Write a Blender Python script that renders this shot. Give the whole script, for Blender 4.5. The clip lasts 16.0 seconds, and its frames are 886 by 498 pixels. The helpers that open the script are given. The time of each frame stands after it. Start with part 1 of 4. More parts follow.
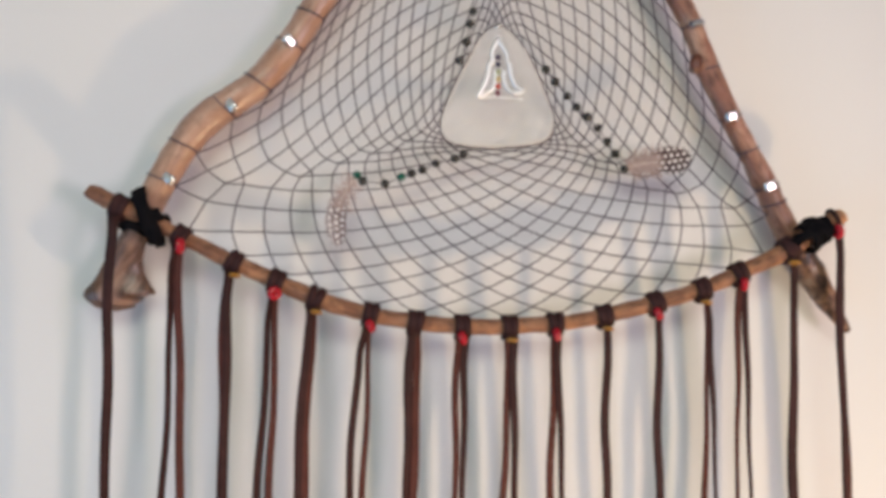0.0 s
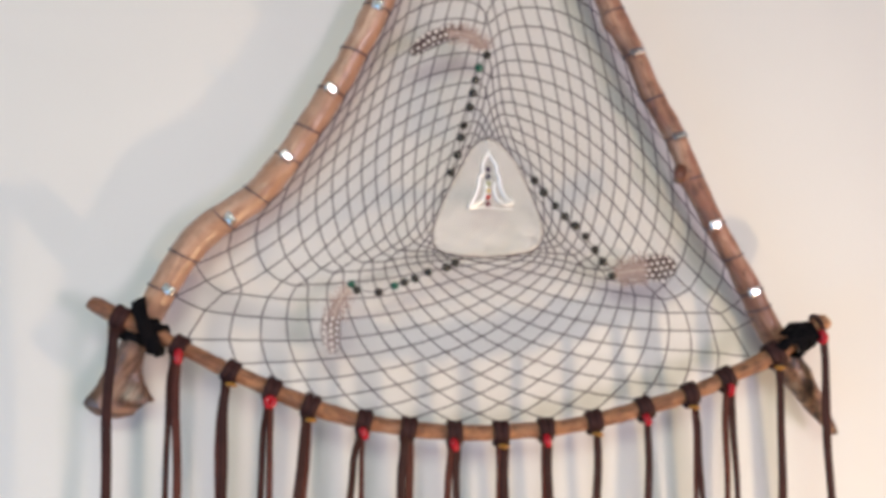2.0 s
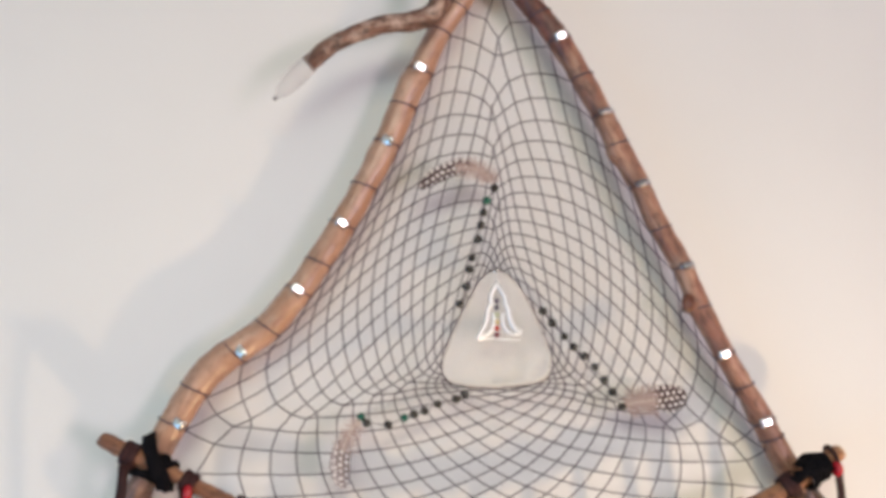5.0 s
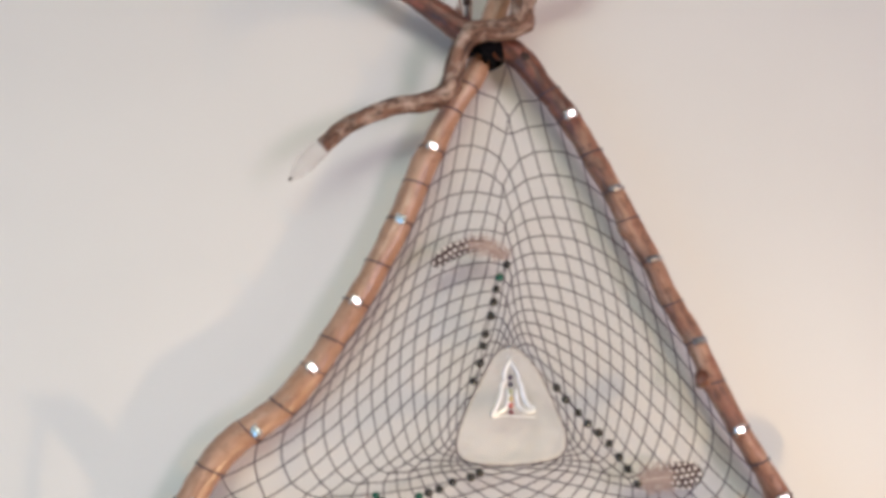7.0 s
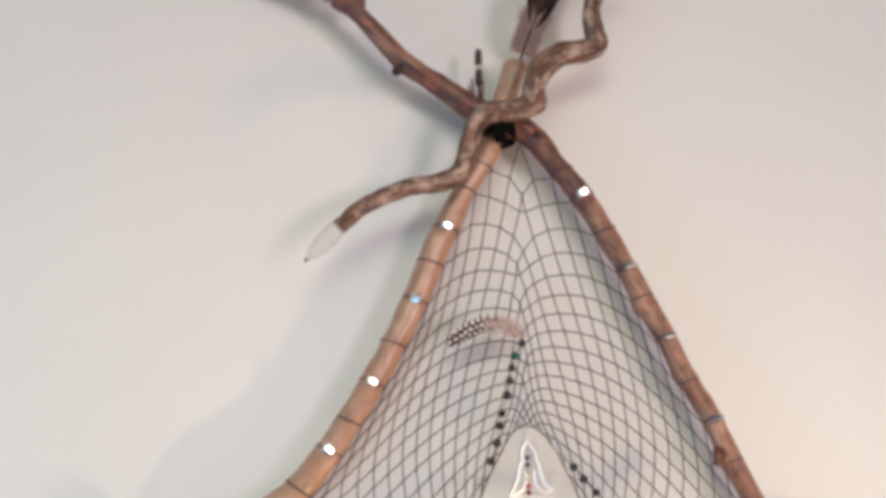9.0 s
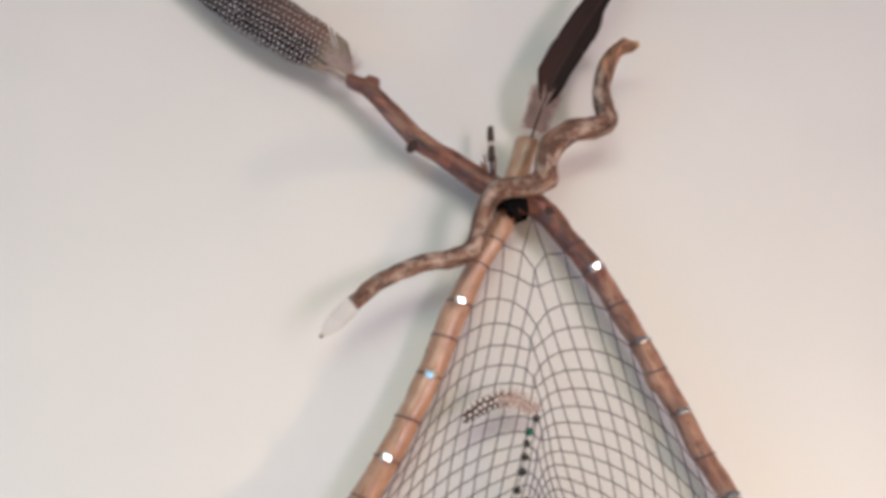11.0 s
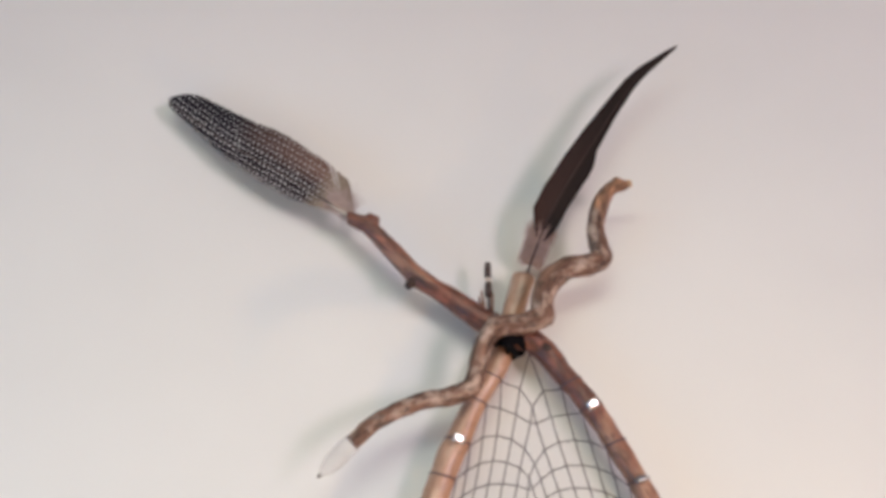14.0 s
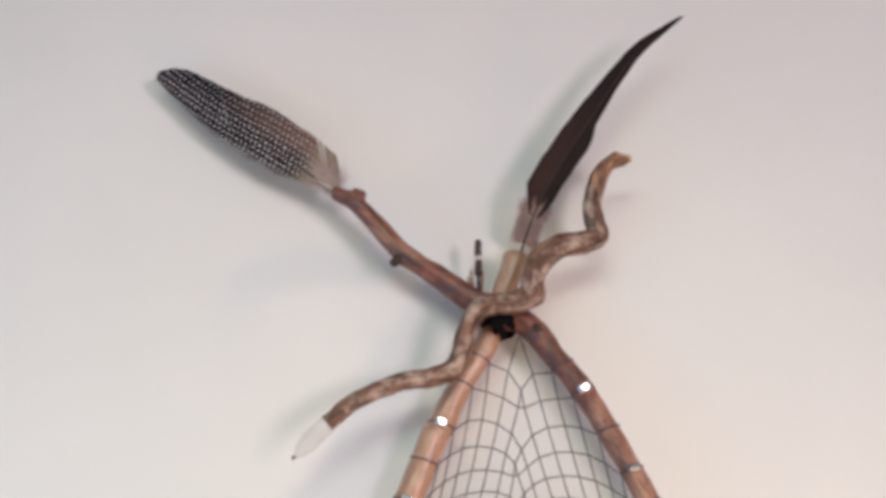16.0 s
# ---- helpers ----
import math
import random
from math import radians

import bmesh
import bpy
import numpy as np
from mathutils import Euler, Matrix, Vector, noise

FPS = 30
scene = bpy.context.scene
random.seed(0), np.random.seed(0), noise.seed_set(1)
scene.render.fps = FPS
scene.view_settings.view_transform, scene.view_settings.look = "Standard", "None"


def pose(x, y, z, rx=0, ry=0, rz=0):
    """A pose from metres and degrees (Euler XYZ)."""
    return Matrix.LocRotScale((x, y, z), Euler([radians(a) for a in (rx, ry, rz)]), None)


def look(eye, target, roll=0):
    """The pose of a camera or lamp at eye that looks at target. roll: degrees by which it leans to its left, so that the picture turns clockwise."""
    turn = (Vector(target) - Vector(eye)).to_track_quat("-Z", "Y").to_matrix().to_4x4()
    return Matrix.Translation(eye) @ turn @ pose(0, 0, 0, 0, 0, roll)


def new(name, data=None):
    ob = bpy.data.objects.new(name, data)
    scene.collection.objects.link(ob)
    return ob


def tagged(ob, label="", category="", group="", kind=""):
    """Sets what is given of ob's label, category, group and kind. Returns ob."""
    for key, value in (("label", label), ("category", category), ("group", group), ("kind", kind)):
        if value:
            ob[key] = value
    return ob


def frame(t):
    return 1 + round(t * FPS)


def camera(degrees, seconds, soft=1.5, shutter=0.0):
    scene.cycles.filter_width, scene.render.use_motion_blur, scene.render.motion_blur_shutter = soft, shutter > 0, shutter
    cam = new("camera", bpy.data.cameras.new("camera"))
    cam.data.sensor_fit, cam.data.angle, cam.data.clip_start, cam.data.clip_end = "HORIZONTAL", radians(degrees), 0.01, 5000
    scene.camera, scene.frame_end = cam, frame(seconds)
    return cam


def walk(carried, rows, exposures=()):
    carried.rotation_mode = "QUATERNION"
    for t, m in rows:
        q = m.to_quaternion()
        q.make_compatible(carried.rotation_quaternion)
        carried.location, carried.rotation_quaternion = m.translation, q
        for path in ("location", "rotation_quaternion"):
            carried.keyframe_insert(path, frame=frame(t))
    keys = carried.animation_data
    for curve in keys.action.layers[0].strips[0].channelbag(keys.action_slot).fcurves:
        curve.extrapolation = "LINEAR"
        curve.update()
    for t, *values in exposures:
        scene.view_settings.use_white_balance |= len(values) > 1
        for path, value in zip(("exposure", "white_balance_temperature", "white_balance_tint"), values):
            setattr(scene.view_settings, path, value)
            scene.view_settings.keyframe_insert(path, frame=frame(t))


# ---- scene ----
cam = camera(50.8, 16.0, soft=4.3)
PATH = [
    (0, (-0.058, -0.011, 1.514), (0.099, 1.983, 1.475), 0.2),
    (0.5, (-0.054, -0.021, 1.524), (0.101, 1.973, 1.515), 0.1),
    (1, (-0.054, -0.026, 1.534), (0.107, 1.967, 1.554), 0.1),
    (1.5, (-0.047, -0.03, 1.541), (0.094, 1.965, 1.598), 0.0),
    (2, (-0.05, -0.03, 1.553), (0.096, 1.964, 1.631), 0.0),
    (2.5, (-0.048, -0.031, 1.555), (0.088, 1.961, 1.682), -0.0),
    (3, (-0.045, -0.032, 1.562), (0.081, 1.958, 1.719), -0.1),
    (3.5, (-0.043, -0.034, 1.571), (0.073, 1.954, 1.749), -0.1),
    (4, (-0.045, -0.036, 1.579), (0.074, 1.951, 1.779), -0.2),
    (6.5, (-0.046, -0.046, 1.608), (0.047, 1.926, 1.929), -0.5),
    (7, (-0.048, -0.049, 1.614), (0.042, 1.919, 1.96), -0.6),
    (7.5, (-0.055, -0.05, 1.62), (0.046, 1.913, 1.992), -0.8),
    (8, (-0.06, -0.052, 1.628), (0.048, 1.907, 2.019), -0.9),
    (8.5, (-0.062, -0.055, 1.636), (0.042, 1.899, 2.046), -1.1),
    (9, (-0.06, -0.058, 1.64), (0.031, 1.891, 2.079), -1.1),
    (11.5, (-0.067, -0.068, 1.657), (0.005, 1.842, 2.248), -1.2),
    (12, (-0.074, -0.067, 1.661), (0.011, 1.83, 2.289), -1.2),
    (12.5, (-0.069, -0.072, 1.666), (0.002, 1.815, 2.325), -1.3),
    (13, (-0.069, -0.076, 1.671), (0.005, 1.799, 2.362), -1.2),
    (13.5, (-0.068, -0.084, 1.681), (0.011, 1.785, 2.389), -1.2),
    (14, (-0.067, -0.089, 1.682), (0.019, 1.764, 2.431), -1.3),
    (14.5, (-0.057, -0.095, 1.686), (0.017, 1.751, 2.452), -1.1),
    (15, (-0.031, -0.097, 1.685), (-0.005, 1.75, 2.453), -0.5),
    (15.5, (-0.009, -0.088, 1.677), (-0.024, 1.76, 2.44), -0.1),
    (16, (-0.016, -0.048, 1.668), (-0.033, 1.798, 2.439), 0.3),
]
walk(cam, [(t, look(eye, target, roll)) for t, eye, target, roll in PATH], [(0, -0.21, 6440, 10), (0.5, -0.14, 6440, 10), (1.5, -0.07, 6470, 10), (2.5, -0.01, 6490, 10), (4, 0.03, 6490, 10), (6.5, -0.06, 6600, 10), (9, 0.0, 6650, 10), (13.5, 0.10, 6720, 10), (14.2, 0.11, 6540, 10), (16, 0.11, 6500, 10)])

# ---- light ----
def area_lamp(name, eye, target, size_x, size_y, watts, colour):
    data = bpy.data.lights.new(name, "AREA")
    data.shape, data.size, data.size_y, data.energy, data.color = "RECTANGLE", size_x, size_y, watts, colour
    ob = new(name, data)
    ob.matrix_world = look(eye, target)
    return ob


def shaded_lamp(name, eye, target, radius, degrees, watts, colour):
    """A lamp whose shade lets its light out in a soft-edged cone."""
    data = bpy.data.lights.new(name, "SPOT")
    data.shadow_soft_size, data.spot_size, data.spot_blend, data.energy, data.color = radius, radians(degrees), 1.0, watts, colour
    ob = new(name, data)
    ob.matrix_world = look(eye, target)
    return ob


WALL_Y = 0.696
world = bpy.data.worlds.new("sky")
scene.world = world
world.use_nodes = True
sky = world.node_tree.nodes.new("ShaderNodeTexSky")
sky.sky_type, sky.sun_disc, sky.sun_elevation, sky.sun_rotation = "NISHITA", False, radians(35), radians(140)
world.node_tree.links.new(sky.outputs[0], world.node_tree.nodes["Background"].inputs[0])
world.node_tree.nodes["Background"].inputs[1].default_value = 0.1

# window far to the right of the walk, a small lamp low on the right, two added fill lamps (left and overhead)
KEY = (3.1, -3.75, 1.20)
area_lamp("side_light", KEY, (0.0, WALL_Y, 1.72), 1.08, 1.2, 93.0, (1.0, 0.81, 0.905))
# unseen cool fill, added to turn the lower left of the wall bluish
area_lamp("side_light", (-1.56, -0.45, 0.80), (0.3, 0.35, 0.75), 1.1, 1.3, 13.0, (0.27, 0.60, 1.0))
shaded_lamp("floor_lamp", (1.10, -0.13, 0.18), (0.44, WALL_Y, 1.01), 0.040, 47, 111.0, (1.0, 0.72, 0.42))
# wide overhead fill, added to lighten the shadows with a greenish tone
area_lamp("overhead_fill", (-0.2, -1.7, 2.56), (-0.2, -1.7, 0.0), 1.5, 1.5, 56.0, (0.93, 1.0, 0.85))


# ---- materials ----
def material(name):
    m = bpy.data.materials.new(name)
    m.use_nodes = True
    t = m.node_tree
    return m, t.nodes, t.links, t.nodes["Principled BSDF"]


def ramp(nodes, links, factor, stops):
    r = nodes.new("ShaderNodeValToRGB")
    while len(r.color_ramp.elements) < len(stops):
        r.color_ramp.elements.new(0.5)
    for e, (p, c) in zip(r.color_ramp.elements, stops):
        e.position, e.color = p, (*c, 1)
    links.new(factor, r.inputs[0])
    return r.outputs[0]


def noise_tex(nodes, links, vector, scale, detail=4.0, stretch=None, rough=0.55):
    if stretch:
        mp = nodes.new("ShaderNodeMapping")
        mp.inputs["Scale"].default_value = stretch
        links.new(vector, mp.inputs["Vector"])
        vector = mp.outputs[0]
    n = nodes.new("ShaderNodeTexNoise")
    n.inputs["Scale"].default_value, n.inputs["Detail"].default_value, n.inputs["Roughness"].default_value = scale, detail, rough
    links.new(vector, n.inputs["Vector"])
    return n.outputs["Fac"]


def mix(nodes, links, factor, a, b, blend="MIX"):
    m = nodes.new("ShaderNodeMix")
    m.data_type, m.blend_type = "RGBA", blend
    for value, socket in ((factor, m.inputs[0]), (a, m.inputs[6]), (b, m.inputs[7])):
        if isinstance(value, (int, float)):
            socket.default_value = value
        elif isinstance(value, tuple):
            socket.default_value = (*value, 1)
        else:
            links.new(value, socket)
    return m.outputs[2]


def bump(nodes, links, bsdf, height, strength, distance):
    b = nodes.new("ShaderNodeBump")
    b.inputs["Strength"].default_value, b.inputs["Distance"].default_value = strength, distance
    links.new(height, b.inputs["Height"])
    links.new(b.outputs[0], bsdf.inputs["Normal"])


def wood(name, dark, mid, light, rough=0.55, patch=None, patch_scale=26.0, foot=None, foot_end=0.095, fleck=0.0, relief=0.0012, tail=0.0, gloss=0.0):
    """Grain runs along v, the length of a branch in metres; u is the way round it."""
    m, n, l, bsdf = material(name)
    uv = n.new("ShaderNodeTexCoord").outputs["UV"]
    grain = noise_tex(n, l, uv, 1.0, 6.0, (420.0, 26.0, 1.0), 0.62)
    broad = noise_tex(n, l, uv, 1.0, 3.0, (70.0, 24.0, 1.0))
    c = ramp(n, l, grain, [(0.34, dark), (0.5, mid), (0.68, light)])
    c2 = ramp(n, l, broad, [(0.36, dark), (0.52, mid), (0.68, light)])
    c = mix(n, l, 0.5, c, c2)
    if patch:
        spot = noise_tex(n, l, uv, 1.0, 4.0, (patch_scale * 1.6, patch_scale, 1.0), 0.6)
        r = ramp(n, l, spot, [(0.48, (0, 0, 0)), (0.62, (1, 1, 1))])
        c = mix(n, l, r, c, patch)
    if foot:
        # bark left on the first stretch of the branch, ending in a ragged edge
        sep = n.new("ShaderNodeSeparateXYZ")
        l.new(uv, sep.inputs[0])
        edge = n.new("ShaderNodeMath")
        edge.operation, edge.inputs[1].default_value = "MULTIPLY_ADD", 0.09
        l.new(noise_tex(n, l, uv, 1.0, 4.0, (60.0, 45.0, 1.0)), edge.inputs[0])
        l.new(sep.outputs[1], edge.inputs[2])
        r = ramp(n, l, edge.outputs[0], [(foot_end, (1, 1, 1)), (foot_end + 0.017, (0, 0, 0))])
        bark = ramp(n, l, noise_tex(n, l, uv, 1.0, 5.0, (150.0, 42.0, 1.0), 0.6), [(0.32, tuple(0.5 * v for v in foot)), (0.50, tuple(1.7 * v for v in foot)), (0.66, tuple(3.8 * v for v in foot))])
        worn = ramp(n, l, noise_tex(n, l, uv, 1.0, 4.0, (55.0, 13.0, 1.0)), [(0.48, (0, 0, 0)), (0.58, (0.8, 0.8, 0.8))])
        reach = n.new("ShaderNodeMapRange")
        reach.inputs["From Min"].default_value, reach.inputs["From Max"].default_value = 0.20, 0.165
        l.new(sep.outputs[1], reach.inputs["Value"])
        bark = mix(n, l, mix(n, l, 1.0, worn, reach.outputs[0], "MULTIPLY"), bark, mid)
        c = mix(n, l, r, c, bark)
    if fleck:
        # dark scraps of bark and short cracks along the grain
        scrap = noise_tex(n, l, uv, 1.0, 5.0, (150.0, 62.0, 1.0), 0.68)
        crack = noise_tex(n, l, uv, 1.0, 3.0, (520.0, 36.0, 1.0), 0.5)
        r1 = ramp(n, l, scrap, [(0.51, (0, 0, 0)), (0.61, (fleck,) * 3)])
        r2 = ramp(n, l, crack, [(0.62, (0, 0, 0)), (0.70, (fleck,) * 3)])
        c = mix(n, l, r1, c, tuple(0.45 * v for v in dark))
        c = mix(n, l, r2, c, tuple(0.35 * v for v in dark))
    if tail:
        # mottled dark bark on the last stretch
        run = n.new("ShaderNodeSeparateXYZ")
        l.new(uv, run.inputs[0])
        edge = n.new("ShaderNodeMath")
        edge.operation, edge.inputs[1].default_value = "MULTIPLY_ADD", 0.03
        l.new(noise_tex(n, l, uv, 1.0, 4.0, (60.0, 45.0, 1.0)), edge.inputs[0])
        l.new(run.outputs[1], edge.inputs[2])
        span = n.new("ShaderNodeMapRange")
        span.inputs["From Min"].default_value, span.inputs["From Max"].default_value = tail, tail + 0.012
        l.new(edge.outputs[0], span.inputs["Value"])
        bark = ramp(n, l, noise_tex(n, l, uv, 1.0, 5.0, (105.0, 70.0, 1.0), 0.6), [(0.36, (0.022, 0.011, 0.008)), (0.47, (0.11, 0.048, 0.028)), (0.56, (0.27, 0.135, 0.072)), (0.68, (0.45, 0.29, 0.19))])
        c = mix(n, l, span.outputs[0], c, bark)
    l.new(c, bsdf.inputs["Base Color"])
    rr = ramp(n, l, grain, [(0.2, (rough + 0.12,) * 3), (0.8, (rough - 0.08,) * 3)])
    l.new(rr, bsdf.inputs["Roughness"])
    bsdf.inputs["Specular IOR Level"].default_value = 0.5
    bsdf.inputs["Coat Weight"].default_value, bsdf.inputs["Coat Roughness"].default_value = gloss, 0.24
    fine = noise_tex(n, l, uv, 1.0, 6.0, (300.0, 75.0, 1.0), 0.75)
    bump(n, l, bsdf, fine, 0.6, relief)
    return m


def plain(name, colour, rough=0.5, metal=0.0, grain=0.0, scale=400.0, relief=0.0):
    m, n, l, bsdf = material(name)
    bsdf.inputs["Roughness"].default_value, bsdf.inputs["Metallic"].default_value = rough, metal
    if grain:
        co = n.new("ShaderNodeTexCoord").outputs["Object"]
        f = noise_tex(n, l, co, scale, 5.0)
        lo, hi = tuple(v * (1 - grain) for v in colour), tuple(min(1.0, v * (1 + grain)) for v in colour)
        l.new(ramp(n, l, f, [(0.3, lo), (0.7, hi)]), bsdf.inputs["Base Color"])
        if relief:
            bump(n, l, bsdf, f, 0.4, relief)
    else:
        bsdf.inputs["Base Color"].default_value = (*colour, 1)
    return m


def wall_paint(name, colour):
    m, n, l, bsdf = material(name)
    co = n.new("ShaderNodeTexCoord").outputs["Object"]
    big = noise_tex(n, l, co, 3.0, 3.0)
    l.new(ramp(n, l, big, [(0.3, tuple(v * 0.97 for v in colour)), (0.7, tuple(min(1, v * 1.03) for v in colour))]), bsdf.inputs["Base Color"])
    bsdf.inputs["Roughness"].default_value = 0.62
    bump(n, l, bsdf, noise_tex(n, l, co, 260.0, 4.0), 0.12, 0.0006)
    return m


def leather(name, dark, light, rough=0.62, gloss=0.2):
    m, n, l, bsdf = material(name)
    uv = n.new("ShaderNodeTexCoord").outputs["UV"]
    f = noise_tex(n, l, uv, 1.0, 5.0, (320.0, 90.0, 1.0))
    g = noise_tex(n, l, uv, 1.0, 2.0, (40.0, 14.0, 1.0))
    l.new(mix(n, l, 0.5, ramp(n, l, f, [(0.3, dark), (0.7, light)]), ramp(n, l, g, [(0.35, dark), (0.65, light)])), bsdf.inputs["Base Color"])
    bsdf.inputs["Roughness"].default_value, bsdf.inputs["Specular IOR Level"].default_value = rough, gloss
    bump(n, l, bsdf, f, 0.4, 0.0006)
    return m


def vane_material(name, dark, brown, dots, pitch_s, pitch_v, dot, bare_from, bare_to, fade_over, base=None, brown_side=0, brown_rate=500.0):
    """Feather vane. u: metres along the shaft, v: metres from it. Pale dots in staggered rows; brown and undotted towards the quill."""
    m, n, l, bsdf = material(name)
    sep = n.new("ShaderNodeSeparateXYZ")
    uv = n.new("ShaderNodeTexCoord").outputs["UV"]
    l.new(uv, sep.inputs[0])

    def calc(op, a, b=None):
        c = n.new("ShaderNodeMath")
        c.operation = op
        for i, v in enumerate((a, b)):
            if v is None:
                continue
            if isinstance(v, (int, float)):
                c.inputs[i].default_value = v
            else:
                l.new(v, c.inputs[i])
        return c.outputs[0]

    warp = calc("MULTIPLY", calc("SUBTRACT", noise_tex(n, l, uv, 130.0, 2.0), 0.5), 0.75)
    v = calc("ADD", calc("DIVIDE", sep.outputs[1], pitch_v), warp)
    row = calc("FLOOR", v)
    u = calc("ADD", calc("ADD", calc("DIVIDE", sep.outputs[0], pitch_s), calc("MULTIPLY", row, 0.5)), warp)
    fu = calc("MULTIPLY", calc("SUBTRACT", calc("FRACT", u), 0.5), pitch_s)
    fv = calc("MULTIPLY", calc("SUBTRACT", calc("FRACT", v), 0.5), pitch_v)
    if brown_side:
        # towards the rim of the narrow side the dots draw out into streaks
        rim = calc("MULTIPLY", calc("SUBTRACT", sep.outputs[1], 0.05 - 0.009 * brown_side), -300.0 * brown_side)
        fv = calc("MULTIPLY", fv, calc("SUBTRACT", 1.0, calc("MULTIPLY", calc("MINIMUM", calc("MAXIMUM", rim, 0.0), 1.0), 0.72)))
    far = calc("SQRT", calc("ADD", calc("MULTIPLY", fu, fu), calc("MULTIPLY", fv, fv)))
    spot = n.new("ShaderNodeMapRange")
    spot.interpolation_type = "SMOOTHSTEP"
    spot.inputs["From Min"].default_value, spot.inputs["From Max"].default_value = dot * 1.35, dot * 0.7
    l.new(far, spot.inputs["Value"])
    keep = n.new("ShaderNodeMapRange")
    keep.interpolation_type = "SMOOTHSTEP"
    keep.inputs["From Min"].default_value, keep.inputs["From Max"].default_value = bare_from, bare_to
    l.new(sep.outputs[0], keep.inputs["Value"])
    fibre = noise_tex(n, l, uv, 1.0, 4.0, (900.0, 240.0, 1.0))
    fade = n.new("ShaderNodeMapRange")
    fade.inputs["From Min"].default_value, fade.inputs["From Max"].default_value = bare_from, bare_from + fade_over
    l.new(sep.outputs[0], fade.inputs["Value"])
    share = fade.outputs[0]
    if brown_side:
        # the brown stays on one side of the shaft
        across = calc("MULTIPLY", calc("SUBTRACT", sep.outputs[1], 0.05), brown_rate * brown_side)
        own = calc("MINIMUM", calc("MAXIMUM", calc("ADD", across, 0.5 if brown_rate > 200 else -0.18), 0.08), 1.0)
        share = calc("SUBTRACT", 1.0, calc("MULTIPLY", calc("SUBTRACT", 1.0, share), own))
    ground = mix(n, l, share, brown, dark)
    if base:
        r = n.new("ShaderNodeMapRange")
        r.inputs["From Min"].default_value, r.inputs["From Max"].default_value = bare_from + 0.008, bare_from + 0.026
        l.new(sep.outputs[0], r.inputs["Value"])
        ground = mix(n, l, r.outputs[0], base, ground)
    ground = mix(n, l, 0.5, ground, ramp(n, l, fibre, [(0.3, (0.4, 0.4, 0.4)), (0.7, (1.3, 1.3, 1.3))]), "MULTIPLY")
    shown = calc("MULTIPLY", spot.outputs[0], keep.outputs[0])
    if brown_side:
        # fainter dots on the brown side
        shown = calc("MULTIPLY", shown, calc("SUBTRACT", 1.0, calc("MULTIPLY", own, 0.5)))
        shown = calc("MULTIPLY", shown, calc("SUBTRACT", 1.0, calc("MULTIPLY", calc("MINIMUM", calc("MAXIMUM", rim, 0.0), 1.0), 0.5)))
    c = mix(n, l, shown, ground, dots)
    l.new(c, bsdf.inputs["Base Color"])
    bsdf.inputs["Roughness"].default_value, bsdf.inputs["Specular IOR Level"].default_value = 0.6, 0.15
    return m


def clear(name, colour, milk, rough):
    """Thin clear glass: light goes straight through, a share of milk scatters on its frosted faces."""
    m, n, l, bsdf = material(name)
    bsdf.inputs["Base Color"].default_value = (*colour, 1)
    bsdf.inputs["Roughness"].default_value = rough
    co = n.new("ShaderNodeTexCoord").outputs["Object"]
    cloud = noise_tex(n, l, co, 55.0, 4.0)
    bump(n, l, bsdf, cloud, 0.2, 0.002)
    share = ramp(n, l, cloud, [(0.3, (milk * 0.6,) * 3), (0.7, (milk * 1.4,) * 3)])
    passing = n.new("ShaderNodeBsdfTransparent")
    passing.inputs[0].default_value = (0.985, 0.98, 0.97, 1)
    both = n.new("ShaderNodeMixShader")
    l.new(share, both.inputs[0])
    l.new(passing.outputs[0], both.inputs[1])
    l.new(bsdf.outputs[0], both.inputs[2])
    l.new(both.outputs[0], n["Material Output"].inputs[0])
    return m


PAINT = wall_paint("cream wall paint", (0.76, 0.745, 0.735))
# colour of the added unseen walls, chosen to tint the light they bounce
BOUNCE_PAINT = wall_paint("grey-green paint to tint bounce", (0.33, 0.38, 0.365))
CEILING = plain("white ceiling paint", (0.6, 0.59, 0.57), 0.8, 0, 0.03, 6.0)
BOARDS = wood("floor boards", (0.16, 0.09, 0.05), (0.25, 0.15, 0.085), (0.33, 0.21, 0.12))
TAN_WOOD = wood("peeled tan driftwood", (0.29, 0.148, 0.098), (0.47, 0.272, 0.188), (0.65, 0.43, 0.32), 0.26, (0.43, 0.23, 0.145), 26.0, (0.080, 0.041, 0.027), 0.095, 0.3, 0.0007, 0.0, 0.35)
BRANCH_LENGTH = 0.655
RED_WOOD = wood("red-brown branch bark", (0.13, 0.046, 0.029), (0.38, 0.185, 0.115), (0.60, 0.37, 0.26), 0.36, (0.27, 0.11, 0.07), 26.0, (0.088, 0.028, 0.017), 0.31, 0.55, 0.0014, BRANCH_LENGTH, 0.3)
BAR_WOOD = wood("brown branch bark", (0.095, 0.036, 0.021), (0.28, 0.115, 0.057), (0.46, 0.25, 0.148), 0.48, (0.44, 0.20, 0.095), 44.0, None, 0.0, 0.5, 0.0032)
VINE_BARK = wood("mottled grey-brown vine bark", (0.030, 0.013, 0.009), (0.200, 0.092, 0.060), (0.40, 0.225, 0.155), 0.5, (0.53, 0.38, 0.31), 52.0, (0.17, 0.083, 0.046), 0.074, 0.72, 0.0035)
SCAR = plain("dark bark scar", (0.035, 0.016, 0.012), 0.6, 0, 0.5, 420.0, 0.001)
CUT_WOOD = plain("cut wood end", (0.62, 0.42, 0.26), 0.6, 0, 0.25, 300.0, 0.001)
LEATHER = leather("dark brown leather lace", (0.017, 0.007, 0.007), (0.058, 0.020, 0.019))
